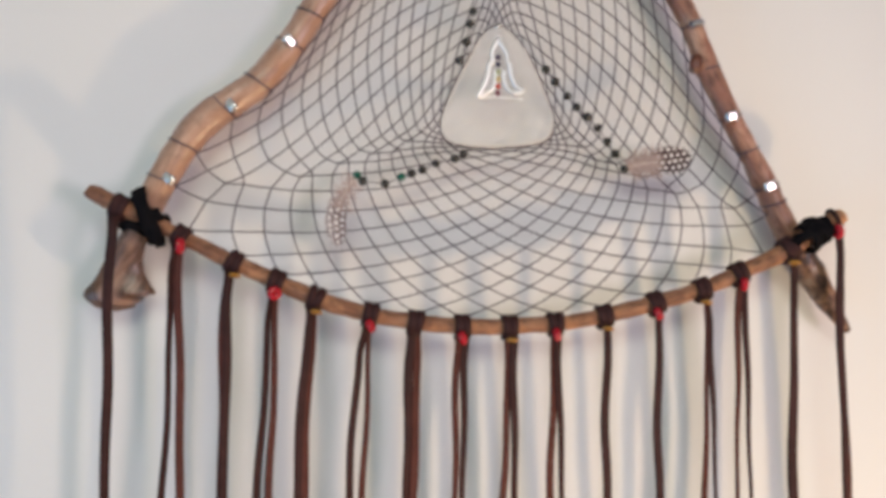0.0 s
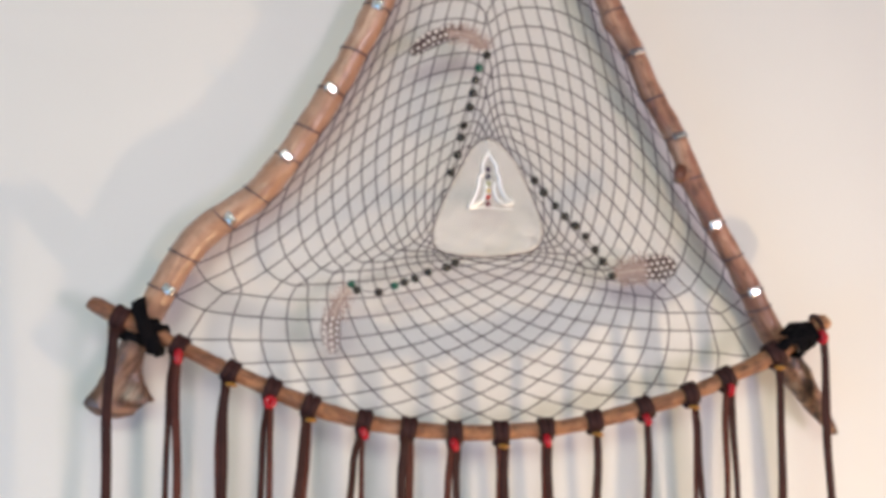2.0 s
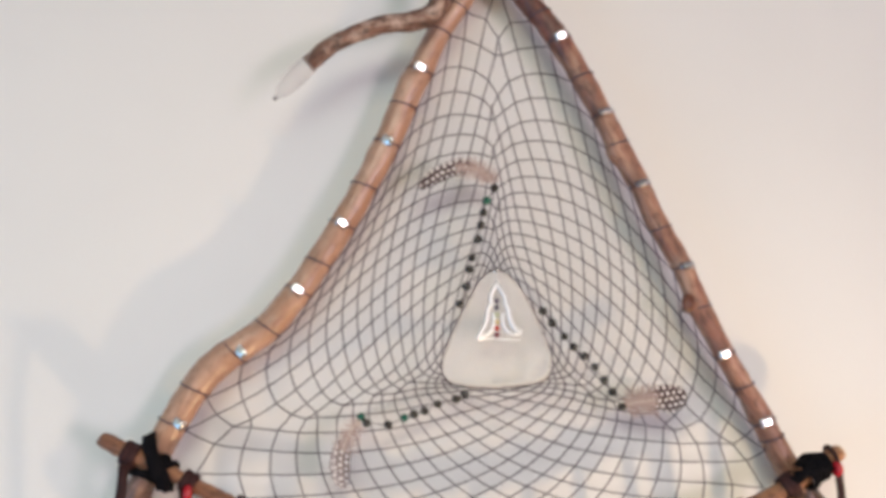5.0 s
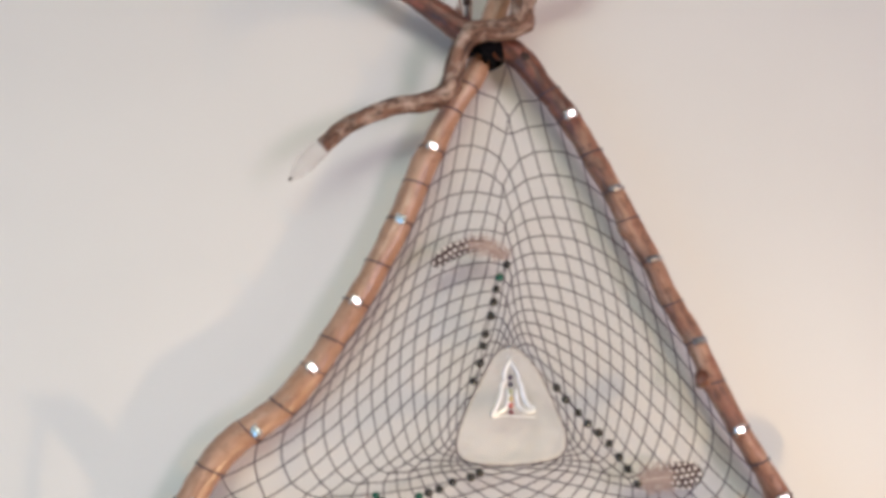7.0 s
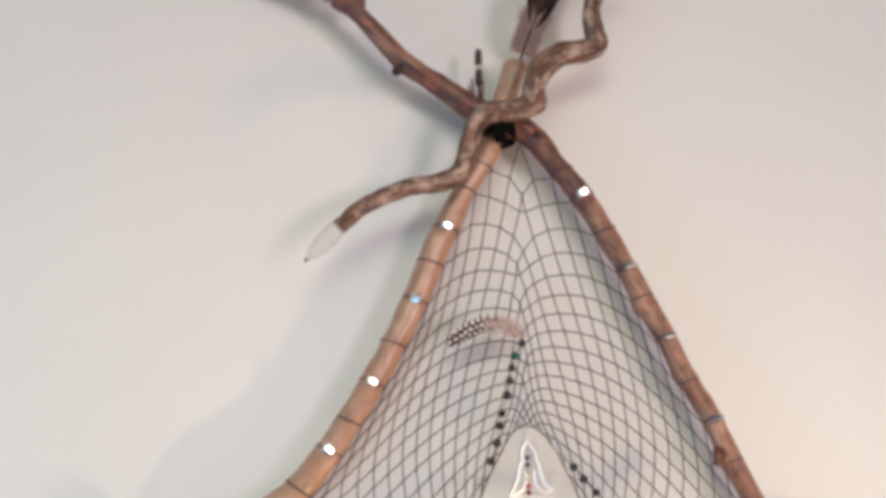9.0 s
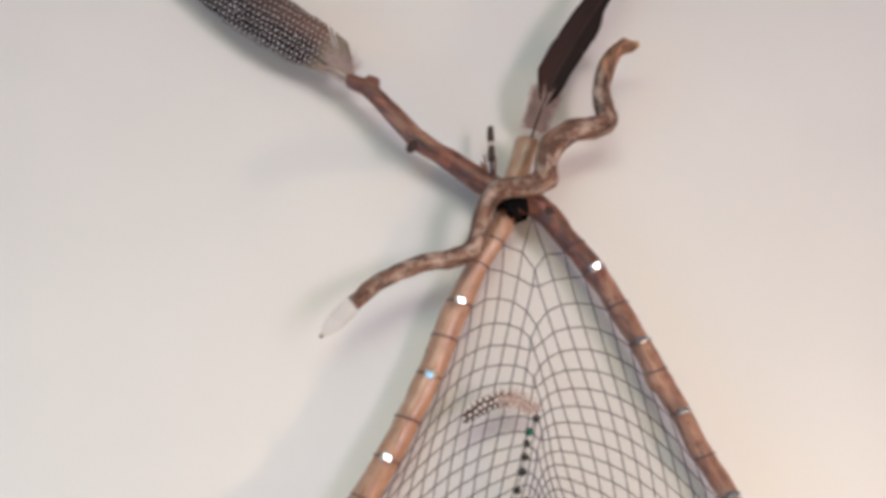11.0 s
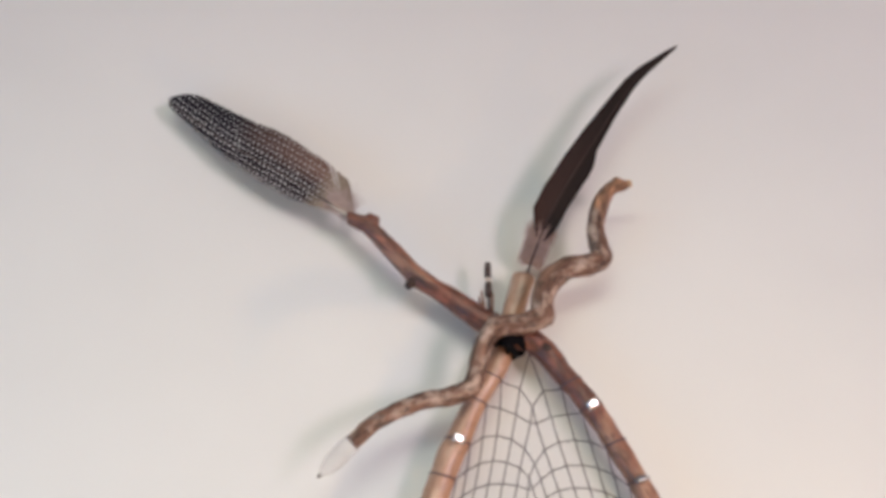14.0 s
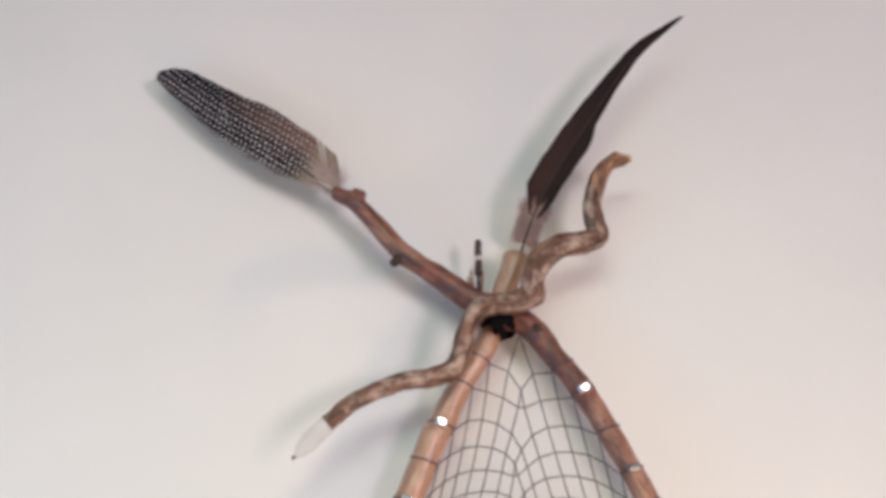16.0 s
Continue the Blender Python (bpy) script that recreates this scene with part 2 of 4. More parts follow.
LEATHER_RED = leather("red-brown leather lace", (0.042, 0.013, 0.011), (0.118, 0.036, 0.028))
LOOP_LEATHER = leather("dark red-brown leather loop", (0.020, 0.007, 0.008), (0.056, 0.020, 0.019))
BLACK_HIDE = leather("black suede cord", (0.003, 0.003, 0.004), (0.009, 0.008, 0.010), 0.85, 0.06)
THREAD = plain("waxed brown thread", (0.055, 0.034, 0.052), 0.6, 0, 0.3, 900.0)
SILVER = plain("polished silver", (0.93, 0.93, 0.93), 0.24, 1.0)
# same silver, darkened in colour where a bead mirrors something dim
DIM_SILVER = plain("silver greyed for a dim reflection", (0.34, 0.34, 0.38), 0.34, 1.0)
SATIN = plain("satin silver", (0.95, 0.95, 0.96), 0.48, 1.0)
RED_BEAD = plain("red glass", (0.40, 0.010, 0.020), 0.13, 0, 0.12, 250.0)
OCHRE_BEAD = plain("ochre yellow glass", (0.36, 0.165, 0.022), 0.3, 0, 0.2, 300.0)
AGATE = plain("dark brown-green agate", (0.035, 0.032, 0.028), 0.25, 0, 0.7, 240.0)
GREEN_AGATE = plain("green agate", (0.02, 0.11, 0.075), 0.25, 0, 0.6, 260.0)
GLASS = clear("frosted clear glass", (0.95, 0.95, 0.96), 0.085, 0.22)
GLASS_EDGE = clear("pale glass edge", (0.93, 0.86, 0.80), 0.62, 0.3)
QUARTZ = clear("clear quartz", (0.58, 0.55, 0.58), 0.19, 0.15)
GUINEA = vane_material("spotted guinea fowl feather", (0.010, 0.007, 0.013), (0.25, 0.145, 0.115), (0.84, 0.81, 0.82), 0.0049, 0.0051, 0.00088, 0.028, 0.056, 0.125, (0.30, 0.235, 0.18), 1, 62.0)
GUINEA_FAINT = vane_material("faint spotted guinea fowl feather", (0.22, 0.165, 0.165), (0.42, 0.35, 0.335), (0.80, 0.76, 0.75), 0.0047, 0.0044, 0.00125, 0.018, 0.027, 0.012)
GUINEA_SMALL = vane_material("small spotted guinea fowl feather", (0.065, 0.038, 0.04), (0.36, 0.25, 0.23), (0.80, 0.74, 0.72), 0.0047, 0.0044, 0.00125, 0.018, 0.027, 0.012)
DARK_VANE = vane_material("dark brown flight feather", (0.017, 0.0085, 0.008), (0.062, 0.029, 0.025), (0.017, 0.0085, 0.008), 0.004, 0.004, 0.0002, 0.024, 0.09, 0.17, (0.19, 0.105, 0.09), -1)
DOWN = plain("pinkish grey down", (0.42, 0.31, 0.28), 0.8, 0, 0.15, 300.0)
BROWN_DOWN = plain("pinkish brown down", (0.36, 0.235, 0.205), 0.8, 0, 0.2, 300.0)
SHAFT = plain("pale feather quill", (0.62, 0.52, 0.44), 0.4, 0, 0.1, 200.0)
FLIGHT_SHAFT = plain("dark brown flight feather quill", (0.04, 0.02, 0.017), 0.8, 0, 0.2, 200.0)
DARK_SHAFT = plain("dark feather quill", (0.06, 0.035, 0.03), 0.4, 0, 0.2, 200.0)


# ---- shape helpers ----
def part(name, bm, mat, parent=None, label="", smooth=True):
    me = bpy.data.meshes.new(name)
    bm.normal_update()
    bm.to_mesh(me)
    bm.free()
    me.materials.append(mat)
    if smooth:
        me.polygons.foreach_set("use_smooth", [True] * len(me.polygons))
    ob = new(name, me)
    if parent:
        ob.parent = parent
    if label:
        tagged(ob, label)
    return ob


def thing(name, label, category, group=""):
    return tagged(new(name), label, category, group)


def glide(points, steps):
    """Points along a smooth curve through the control points, and any further values with them."""
    p = np.array(points, float)
    p = np.vstack([2 * p[0] - p[1], p, 2 * p[-1] - p[-2]])
    out = []
    for k in range(1, len(p) - 2):
        for j in range(steps):
            t = j / steps
            a, b, c, d = p[k - 1 : k + 3]
            out.append(0.5 * (2 * b + (c - a) * t + (2 * a - 5 * b + 4 * c - d) * t * t + (3 * b - a - 3 * c + d) * t**3))
    out.append(p[-2])
    return np.array(out)


def tube_into(bm, rows, sides=16, rough=0.0, seed=0.0, flat=1.0, knobs=(), bend=60.0):
    """A round stick along rows of (x, y, z, radius), with uneven radius, knobs (x, z, reach, height) and closed ends."""
    uv = bm.loops.layers.uv.verify()
    pts = [Vector(r[:3]) for r in rows]
    side = None
    rings, along, runs = [], 0.0, []
    for i, p in enumerate(pts):
        ahead = (pts[min(i + 1, len(pts) - 1)] - pts[max(i - 1, 0)]).normalized()
        if side is None:
            side = ahead.cross(Vector((0.13, 1, 0.07))).normalized()
        side = (side - ahead * side.dot(ahead)).normalized()
        up = ahead.cross(side)
        if i:
            along += (p - pts[i - 1]).length
        ring = []
        for j in range(sides):
            a = 2 * math.pi * j / sides
            out = side * math.cos(a) + up * math.sin(a)
            r = rows[i][3]
            q = p + out * r
            if rough:
                w = noise.noise(Vector((q.x, q.y, q.z)) * bend + Vector((seed, 0, 0))) + 0.5 * noise.noise(Vector((q.x, q.y, q.z)) * bend * 3 + Vector((0, seed, 0)))
                r *= 1 + rough * w
            for kx, kz, reach, height in knobs:
                d2 = (q.x - kx) ** 2 + (q.z - kz) ** 2
                r += height * math.exp(-d2 / reach**2)
            q = p + out * r
            q.y = p.y + (q.y - p.y) * (flat(p.z) if callable(flat) else flat)
            ring.append(bm.verts.new(q))
        rings.append(ring)
        runs.append(along)
    for i in range(len(rings) - 1):
        for j in range(sides):
            f = bm.faces.new((rings[i][j], rings[i][(j + 1) % sides], rings[i + 1][(j + 1) % sides], rings[i + 1][j]))
            r = rows[i][3]
            us = (j / sides * 6.28 * r, (j + 1) / sides * 6.28 * r)
            for loop, (u, v) in zip(f.loops, ((us[0], runs[i]), (us[1], runs[i]), (us[1], runs[i + 1]), (us[0], runs[i + 1]))):
                loop[uv].uv = (u, v)
    for ring, turn in ((rings[0], -1), (rings[-1], 1)):
        f = bm.faces.new(ring[::turn])
        for loop in f.loops:
            loop[uv].uv = (loop.vert.co.x, loop.vert.co.z)
    return bm


def tube(rows, **more):
    return tube_into(bmesh.new(), rows, **more)


def ball_into(bm, place, radius, squash=(1, 1, 1), u=10, v=7, turn=None):
    m = Matrix.Translation(place) @ (turn or Matrix.Identity(4)) @ Matrix.Diagonal((*(radius * s for s in squash), 1))
    bmesh.ops.create_uvsphere(bm, u_segments=u, v_segments=v, radius=1.0, matrix=m)
    return bm


def ring_into(bm, place, axis, big, small, sides=18, section=8, flat=1.0):
    """A torus round an axis: a bead with its hole, or a turn of cord. flat stretches the section along the axis."""
    uv = bm.loops.layers.uv.verify()
    turn = Vector(axis).to_track_quat("Z", "Y").to_matrix()
    rows = []
    for i in range(sides):
        a = 2 * math.pi * i / sides
        out = turn @ Vector((math.cos(a), math.sin(a), 0))
        rows.append([bm.verts.new(Vector(place) + out * (big + small * math.cos(b)) + turn @ Vector((0, 0, 1)) * small * flat * math.sin(b)) for b in (2 * math.pi * j / section for j in range(section))])
    for i in range(sides):
        for j in range(section):
            k, n = (i + 1) % sides, (j + 1) % section
            f = bm.faces.new((rows[i][j], rows[k][j], rows[k][n], rows[i][n]))
            for loop, (u, v) in zip(f.loops, ((i, j), (i + 1, j), (i + 1, j + 1), (i, j + 1))):
                loop[uv].uv = (v * 0.003, u * 0.003)
    return bm


def band_into(bm, place, axis, wide, half_wide, half_deep, thick, ragged=0.0):
    """A flat strap wound once round a stick: an upright oval about the axis, half_wide across and half_deep from front to back."""
    uv = bm.loops.layers.uv.verify()
    axis = Vector(axis).normalized()
    deep = Vector((0, 1, 0))
    deep = (deep - axis * deep.dot(axis)).normalized()
    across = axis.cross(deep)
    rows, sides = [], 28
    w, t = wide / 2, thick
    section = ((-w, 0), (-w, t * 0.6), (-w * 0.8, t), (0, t * 1.12), (w * 0.8, t), (w, t * 0.6), (w, 0))
    for i in range(sides):
        a = 2 * math.pi * i / sides
        out = across * math.cos(a) * half_wide + deep * math.sin(a) * half_deep
        normal = (across * math.cos(a) * half_deep + deep * math.sin(a) * half_wide).normalized()
        row = []
        for s, f in section:
            q = Vector(place) + out + axis * s + normal * f
            if ragged:
                q += normal * ragged * noise.noise(q * 140.0) + axis * ragged * noise.noise(q * 110.0 + Vector((5, 0, 0)))
            row.append(bm.verts.new(q))
        rows.append(row)
    m = len(section)
    for i in range(sides):
        for j in range(m):
            k, n = (i + 1) % sides, (j + 1) % m
            f = bm.faces.new((rows[i][j], rows[k][j], rows[k][n], rows[i][n]))
            for loop, (u, v) in zip(f.loops, ((i, j), (i + 1, j), (i + 1, j + 1), (i, j + 1))):
                loop[uv].uv = (v * wide / 4, u * half_wide * 0.22)
    return bm


def ribbon(path, width, thick, twists):
    """A flat lace along path, turned by twists (degrees from facing the room) on its way."""
    bm = bmesh.new()
    uv = bm.loops.layers.uv.verify()
    rows, run = [], 0.0
    for i, p in enumerate(path):
        p = Vector(p)
        ahead = (Vector(path[min(i + 1, len(path) - 1)]) - Vector(path[max(i - 1, 0)])).normalized()
        a = radians(twists[i])
        side = Vector((math.cos(a), math.sin(a), 0))
        side = (side - ahead * side.dot(ahead)).normalized()
        face = ahead.cross(side)
        w, t = width / 2, thick / 2
        corners = ((w, t * 0.5), (w * 0.86, t), (-w * 0.86, t), (-w, t * 0.5), (-w, -t * 0.5), (-w * 0.86, -t), (w * 0.86, -t), (w, -t * 0.5))
        if i:
            run += (p - Vector(path[i - 1])).length
        rows.append(([bm.verts.new(p + side * s + face * f) for s, f in corners], run))
    for (a, va), (b, vb) in zip(rows, rows[1:]):
        for j in range(8):
            k = (j + 1) % 8
            f = bm.faces.new((a[j], a[k], b[k], b[j]))
            for loop, (u, v) in zip(f.loops, ((j, va), (j + 1, va), (j + 1, vb), (j, vb))):
                loop[uv].uv = (u * width / 4, v)
    bm.faces.new(rows[0][0])
    bm.faces.new(rows[-1][0][::-1])
    return bm


def box(bm, x0, x1, y0, y1, z0, z1):
    bmesh.ops.create_cube(bm, size=1.0, matrix=Matrix.Translation(((x0 + x1) / 2, (y0 + y1) / 2, (z0 + z1) / 2)) @ Matrix.Diagonal((x1 - x0, y1 - y0, z1 - z0, 1)))
    return bm


# ---- the room ----
def slab(name, label, mat, *sizes):
    bm = bmesh.new()
    for s in sizes:
        box(bm, *s)
    return tagged(part(name, bm, mat, smooth=False), label, "ceiling" if name == "ceiling" else "floor" if name == "floor" else "wall", kind="structure")


slab("wall_north", "smooth cream painted wall behind the dreamcatcher", PAINT, (-1.7, 3.9, WALL_Y, WALL_Y + 0.1, 0, 2.6))
# added walls out of view, which close the room and bounce greenish light
slab("wall_south", "added unseen grey-green wall with a window opening", BOUNCE_PAINT, (-1.7, 2.4, -4.1, -4.0, 0, 2.6), (3.7, 3.9, -4.1, -4.0, 0, 2.6), (2.4, 3.7, -4.1, -4.0, 0, 0.5), (2.4, 3.7, -4.1, -4.0, 1.9, 2.6))
slab("wall_west", "added unseen grey-green wall with a window opening", BOUNCE_PAINT, (-1.8, -1.7, -4.1, -1.12, 0, 2.6), (-1.8, -1.7, 0.02, 0.79, 0, 2.6), (-1.8, -1.7, -1.12, 0.02, 0, 0.13), (-1.8, -1.7, -1.12, 0.02, 1.47, 2.6))
slab("wall_east", "added unseen plain grey-green wall", BOUNCE_PAINT, (3.9, 4.0, -4.1, 0.79, 0, 2.6))
slab("floor", "brown wooden floor boards", BOARDS, (-1.8, 4.0, -4.1, 0.79, -0.1, 0))
slab("ceiling", "plain white ceiling", CEILING, (-1.8, 4.0, -4.1, 0.79, 2.6, 2.7))

# ---- the dreamcatcher's frame ----
dreamcatcher = thing("dreamcatcher", "triangular driftwood dreamcatcher with brown thread web hung on wall", "dreamcatcher")


def along(rows, y):
    return [(x, y, z, r) if len(q) == 0 else (x, q[0], z, r) for x, z, r, *q in rows]


LEFT = along([(-0.2335, 1.4565, 0.0050), (-0.2345, 1.4610, 0.0150), (-0.2355, 1.467, 0.0210), (-0.2350, 1.477, 0.0185), (-0.2320, 1.494, 0.0125), (-0.2255, 1.511, 0.0098), (-0.219, 1.523, 0.0101), (-0.207, 1.548, 0.0109), (-0.189, 1.577, 0.0114), (-0.172, 1.595, 0.0118), (-0.158, 1.605, 0.0114),
    (-0.136, 1.622, 0.0113), (-0.115, 1.648, 0.0106), (-0.099, 1.672, 0.0103), (-0.081, 1.701, 0.0106), (-0.063, 1.734, 0.0104), (-0.0475, 1.765, 0.0104), (-0.035, 1.795, 0.0106), (-0.022, 1.823, 0.0104), (-0.006, 1.856, 0.0093), (0.014, 1.888, 0.0097), (0.026, 1.927, 0.0094), (0.0370, 1.959, 0.0096), (0.0385, 1.9635, 0.0082), (0.0388, 1.9645, 0.006)], 0.672)
RIGHT = along([(-0.1145, 2.0135, 0.0042, 0.656), (-0.1120, 2.0125, 0.0062, 0.656), (-0.097, 2.0045, 0.0070, 0.657), (-0.078, 1.985, 0.0082, 0.659), (-0.054, 1.959, 0.0086, 0.661), (-0.025, 1.940, 0.0095, 0.664), (-0.001, 1.922, 0.0103, 0.666), (0.022, 1.911, 0.0104, 0.666), (0.042, 1.902, 0.0099), (0.0545, 1.891, 0.0098), (0.0676, 1.873, 0.0095),
    (0.0855, 1.849, 0.0092), (0.1020, 1.822, 0.0090), (0.1185, 1.791, 0.0088), (0.1305, 1.765, 0.0090), (0.1468, 1.733, 0.0085), (0.1625, 1.699, 0.0083), (0.1805, 1.6665, 0.0082), (0.194, 1.632, 0.0084)], 0.668)
RIGHT_LOW = along([(0.209, 1.601, 0.0081, 0.668), (0.223, 1.577, 0.0081, 0.669), (0.239, 1.548, 0.0089, 0.670), (0.253, 1.520, 0.0096, 0.672), (0.265, 1.503, 0.0102, 0.673), (0.276, 1.483, 0.0104), (0.286, 1.4665, 0.0090), (0.2945, 1.4545, 0.0066), (0.3015, 1.4450, 0.0046), (0.3065, 1.4385, 0.0024)], 0.674)
BAR = along([(-0.2517, 1.5415, 0.0036, 0.649), (-0.2496, 1.5402, 0.0052, 0.649), (-0.2369, 1.5332, 0.006, 0.6492), (-0.2252, 1.5273, 0.006, 0.6495), (-0.1999, 1.5155, 0.005, 0.6501), (-0.1814, 1.5057, 0.0052, 0.6505), (-0.1619, 1.4958, 0.0053, 0.651), (-0.1384, 1.485, 0.0057, 0.6516), (-0.1149, 1.4742, 0.006, 0.6521), (-0.0854, 1.4623, 0.0059, 0.6528), (-0.047, 1.4523, 0.0058, 0.6537), (-0.0026, 1.4463, 0.0058, 0.6548),
    (0.0429, 1.4451, 0.0058, 0.6559), (0.0933, 1.4491, 0.0054, 0.656), (0.1388, 1.459, 0.0058, 0.656), (0.1852, 1.4718, 0.0058, 0.656), (0.2179, 1.4856, 0.0059, 0.656), (0.2455, 1.4985, 0.0066, 0.656), (0.2752, 1.5173, 0.0065, 0.656), (0.2885, 1.5247, 0.0062, 0.656), (0.291, 1.5262, 0.0045, 0.656)], 0.656)


def curve_at(rows, z=None, x=None):
    g = glide(rows, 12)
    k = int(np.argmin(np.abs(g[:, 2] - z))) if z is not None else int(np.argmin(np.abs(g[:, 0] - x)))
    k = min(max(k, 1), len(g) - 2)
    return Vector(g[k][:3]), g[k][3], Vector(g[k + 1][:3] - g[k - 1][:3]).normalized()


left = part("side_branch", tube(glide(LEFT, 6), sides=26, rough=0.11, seed=3, flat=lambda z: 0.45 + 0.55 * min(1.0, max(0.0, (z - 1.485) / 0.03)), knobs=((-0.0345, 1.812, 0.008, 0.0022), (-0.185, 1.600, 0.014, 0.0015), (-0.258, 1.468, 0.008, 0.006), (-0.211, 1.470, 0.008, 0.005), (-0.230, 1.455, 0.006, 0.004))), TAN_WOOD, dreamcatcher, "peeled pale tan driftwood branch with a flared foot")
right = part("side_branch", tube(glide(RIGHT + RIGHT_LOW, 6), sides=22, rough=0.14, seed=9, knobs=((0.1235, 1.752, 0.006, 0.004), (0.1805, 1.634, 0.006, 0.0045), (0.097, 1.800, 0.006, 0.002), (0.045, 1.905, 0.006, 0.002), (-0.064, 1.951, 0.0045, 0.003), (-0.093, 2.014, 0.005, 0.003), (0.128, 1.815, 0.006, 0.001), (0.287, 1.490, 0.007, 0.0028), (0.252, 1.500, 0.006, 0.0015))), RED_WOOD, dreamcatcher, "red-brown branch crossing over at the top")
bar = part("bottom_branch", tube(glide(BAR, 6), sides=18, rough=0.17, seed=5, bend=110.0), BAR_WOOD, dreamcatcher, "thin curved brown branch across the bottom")
for a, b, bark in (((-0.0955, 0.657, 2.006, 0.0085), (-0.0920, 0.655, 2.0145, 0.0062), RED_WOOD), ((-0.056, 0.658, 1.957, 0.0055), (-0.0635, 0.656, 1.9485, 0.0036), SCAR), ((0.183, 0.664, 1.642, 0.0050), (0.1795, 0.660, 1.632, 0.0036), RED_WOOD)):
    mid = tuple((p + q) / 2 for p, q in zip(a, b))
    part("twig_stub", tube([a, mid, b], sides=10, rough=0.2, seed=4), bark, right, "short broken twig stub")
for x, z, long, wide in ((0.0525, 1.8955, 0.0055, 0.0038), (0.004, 1.9125, 0.0055, 0.0036)):
    p, r, ahead = curve_at(RIGHT, z=z)
    bm = ball_into(bmesh.new(), (x, p.y - r * 0.80, z), 1.0, (long, 0.0030, wide), 14, 9, Matrix.Rotation(math.atan2(-ahead.z, ahead.x), 4, "Y"))
    part("knot_scar", bm, SCAR, right, "dark healed twig scar")
bm = bmesh.new()
ball_into(bm, (0.2918, 0.656, 1.5264), 0.0052, (0.35, 1, 1), turn=Matrix.Rotation(-0.55, 4, "Y"))
part("cut_end", bm, CUT_WOOD, bar, "pale cut wood end")


def nugget(width, height, depth):
    """A pillow-shaped square bead, its face towards -y."""
    bm = bmesh.new()
    n = 8
    for sign in (1, -1):
        grid = []
        for i in range(n + 1):
            row = []
            for j in range(n + 1):
                a, b = 2 * i / n - 1, 2 * j / n - 1
                edge = (max(0.0, 1 - abs(a) ** 5) * max(0.0, 1 - abs(b) ** 5)) ** 0.5
                k = 1 - 0.08 * (a * b) ** 2
                row.append(bm.verts.new((a * k * width / 2, -sign * depth / 2 * edge, b * k * height / 2)))
            grid.append(row)
        for i in range(n):
            for j in range(n):
                f = (grid[i][j], grid[i + 1][j], grid[i + 1][j + 1], grid[i][j + 1])
                bm.faces.new(f if sign > 0 else f[::-1])
    bmesh.ops.remove_doubles(bm, verts=bm.verts, dist=1e-6)
    return bm


# the bright beads mirror the right window, the bluish ones the edge of the left fill lamp, the grey ones look up to the
# ceiling, their dim reflection put into the colour
PALE, CEIL = (-1.6, -0.55, 1.70), (0.14, 0.69, 2.15)


def wrap(branch, rows, z, slant, bead=None, shift=0.0):
    """A turn of thread round a branch; with a bead (roll, the place that its face mirrors into the room) threaded on its front."""
    p, r, ahead = curve_at(rows, z=z)
    axis = (ahead + Vector((0, 0, slant))).normalized()
    bm = bmesh.new()
    ring_into(bm, p, axis, r * 1.05, 0.0007, 24, 6)
    turn = part("thread_wrap", bm, THREAD, branch, "turn of dark brown thread")
    if bead:
        roll, mirrored = bead
        dull = mirrored == CEIL
        b = part("silver_bead", nugget(0.0112 if dull else 0.0106, 0.0062 if dull else 0.0080, 0.0040), DIM_SILVER if dull else SILVER, branch, "square silver bead, greyed for its dim reflection" if dull else "square polished silver bead")
        side = shift / max(r, 1e-4)
        place = p + Vector((math.sin(side), -math.cos(side), 0)) * (r * 1.02 + 0.0018)
        face = ((Vector((-0.05, -0.04, 1.59)) - place).normalized() + (Vector(mirrored) - place).normalized()).normalized()
        b.matrix_local = Matrix.Translation(place) @ pose(0, 0, 0, 0, 0, math.degrees(math.atan2(face.x, -face.y))) @ pose(0, 0, 0, -math.degrees(math.asin(face.z))) @ pose(0, 0, 0, 0, roll, 0)
    return turn


for z, bead in ((1.5505, (34, PALE)), (1.574, None), (1.6025, (48, PALE)), (1.620, None), (1.6485, (42, KEY)), (1.670, None), (1.698, (30, KEY)), (1.729, None), (1.7628, (24, PALE)), (1.7925, None), (1.8195, (20, KEY)), (1.852, None), (1.873, None)):
    wrap(left, LEFT, z, 0.36, bead, 0.0055 if bead and z < 1.61 else 0.0005)
for z, bead, shift in ((1.868, None, 0), (1.8475, (-28, KEY), 0.0), (1.818, None, 0), (1.786, (-20, CEIL), 0.0), (1.7635, None, 0), (1.7315, (-20, CEIL), 0.0), (1.695, None, 0), (1.6665, (-14, CEIL), 0.0)):
    wrap(right, RIGHT, z, -0.45, bead, shift)
for z, bead, shift in ((1.5985, (-18, KEY), -0.002), (1.574, None, 0), (1.5475, (-20, KEY), -0.001), (1.536, None, 0)):
    wrap(right, RIGHT_LOW, z, -0.40, bead, shift)
wrap(right, RIGHT, 1.627, -0.45)


def straps(rows):
    """Wide flat straps round a joint: (x, y, z), the way the strap runs in x and z, half its length, half its depth, its width."""
    first = None
    for place, (dx, dz), half, deep, wide in rows:
        bm = band_into(bmesh.new(), place, (-dz, 0.12, dx), wide, half, deep, 0.0017, 0.0022)
        if first:
            part("strap", bm, BLACK_HIDE, first)
        else:
            first = part("cord_lashing", bm, BLACK_HIDE, dreamcatcher, "wide black suede strap lashing")


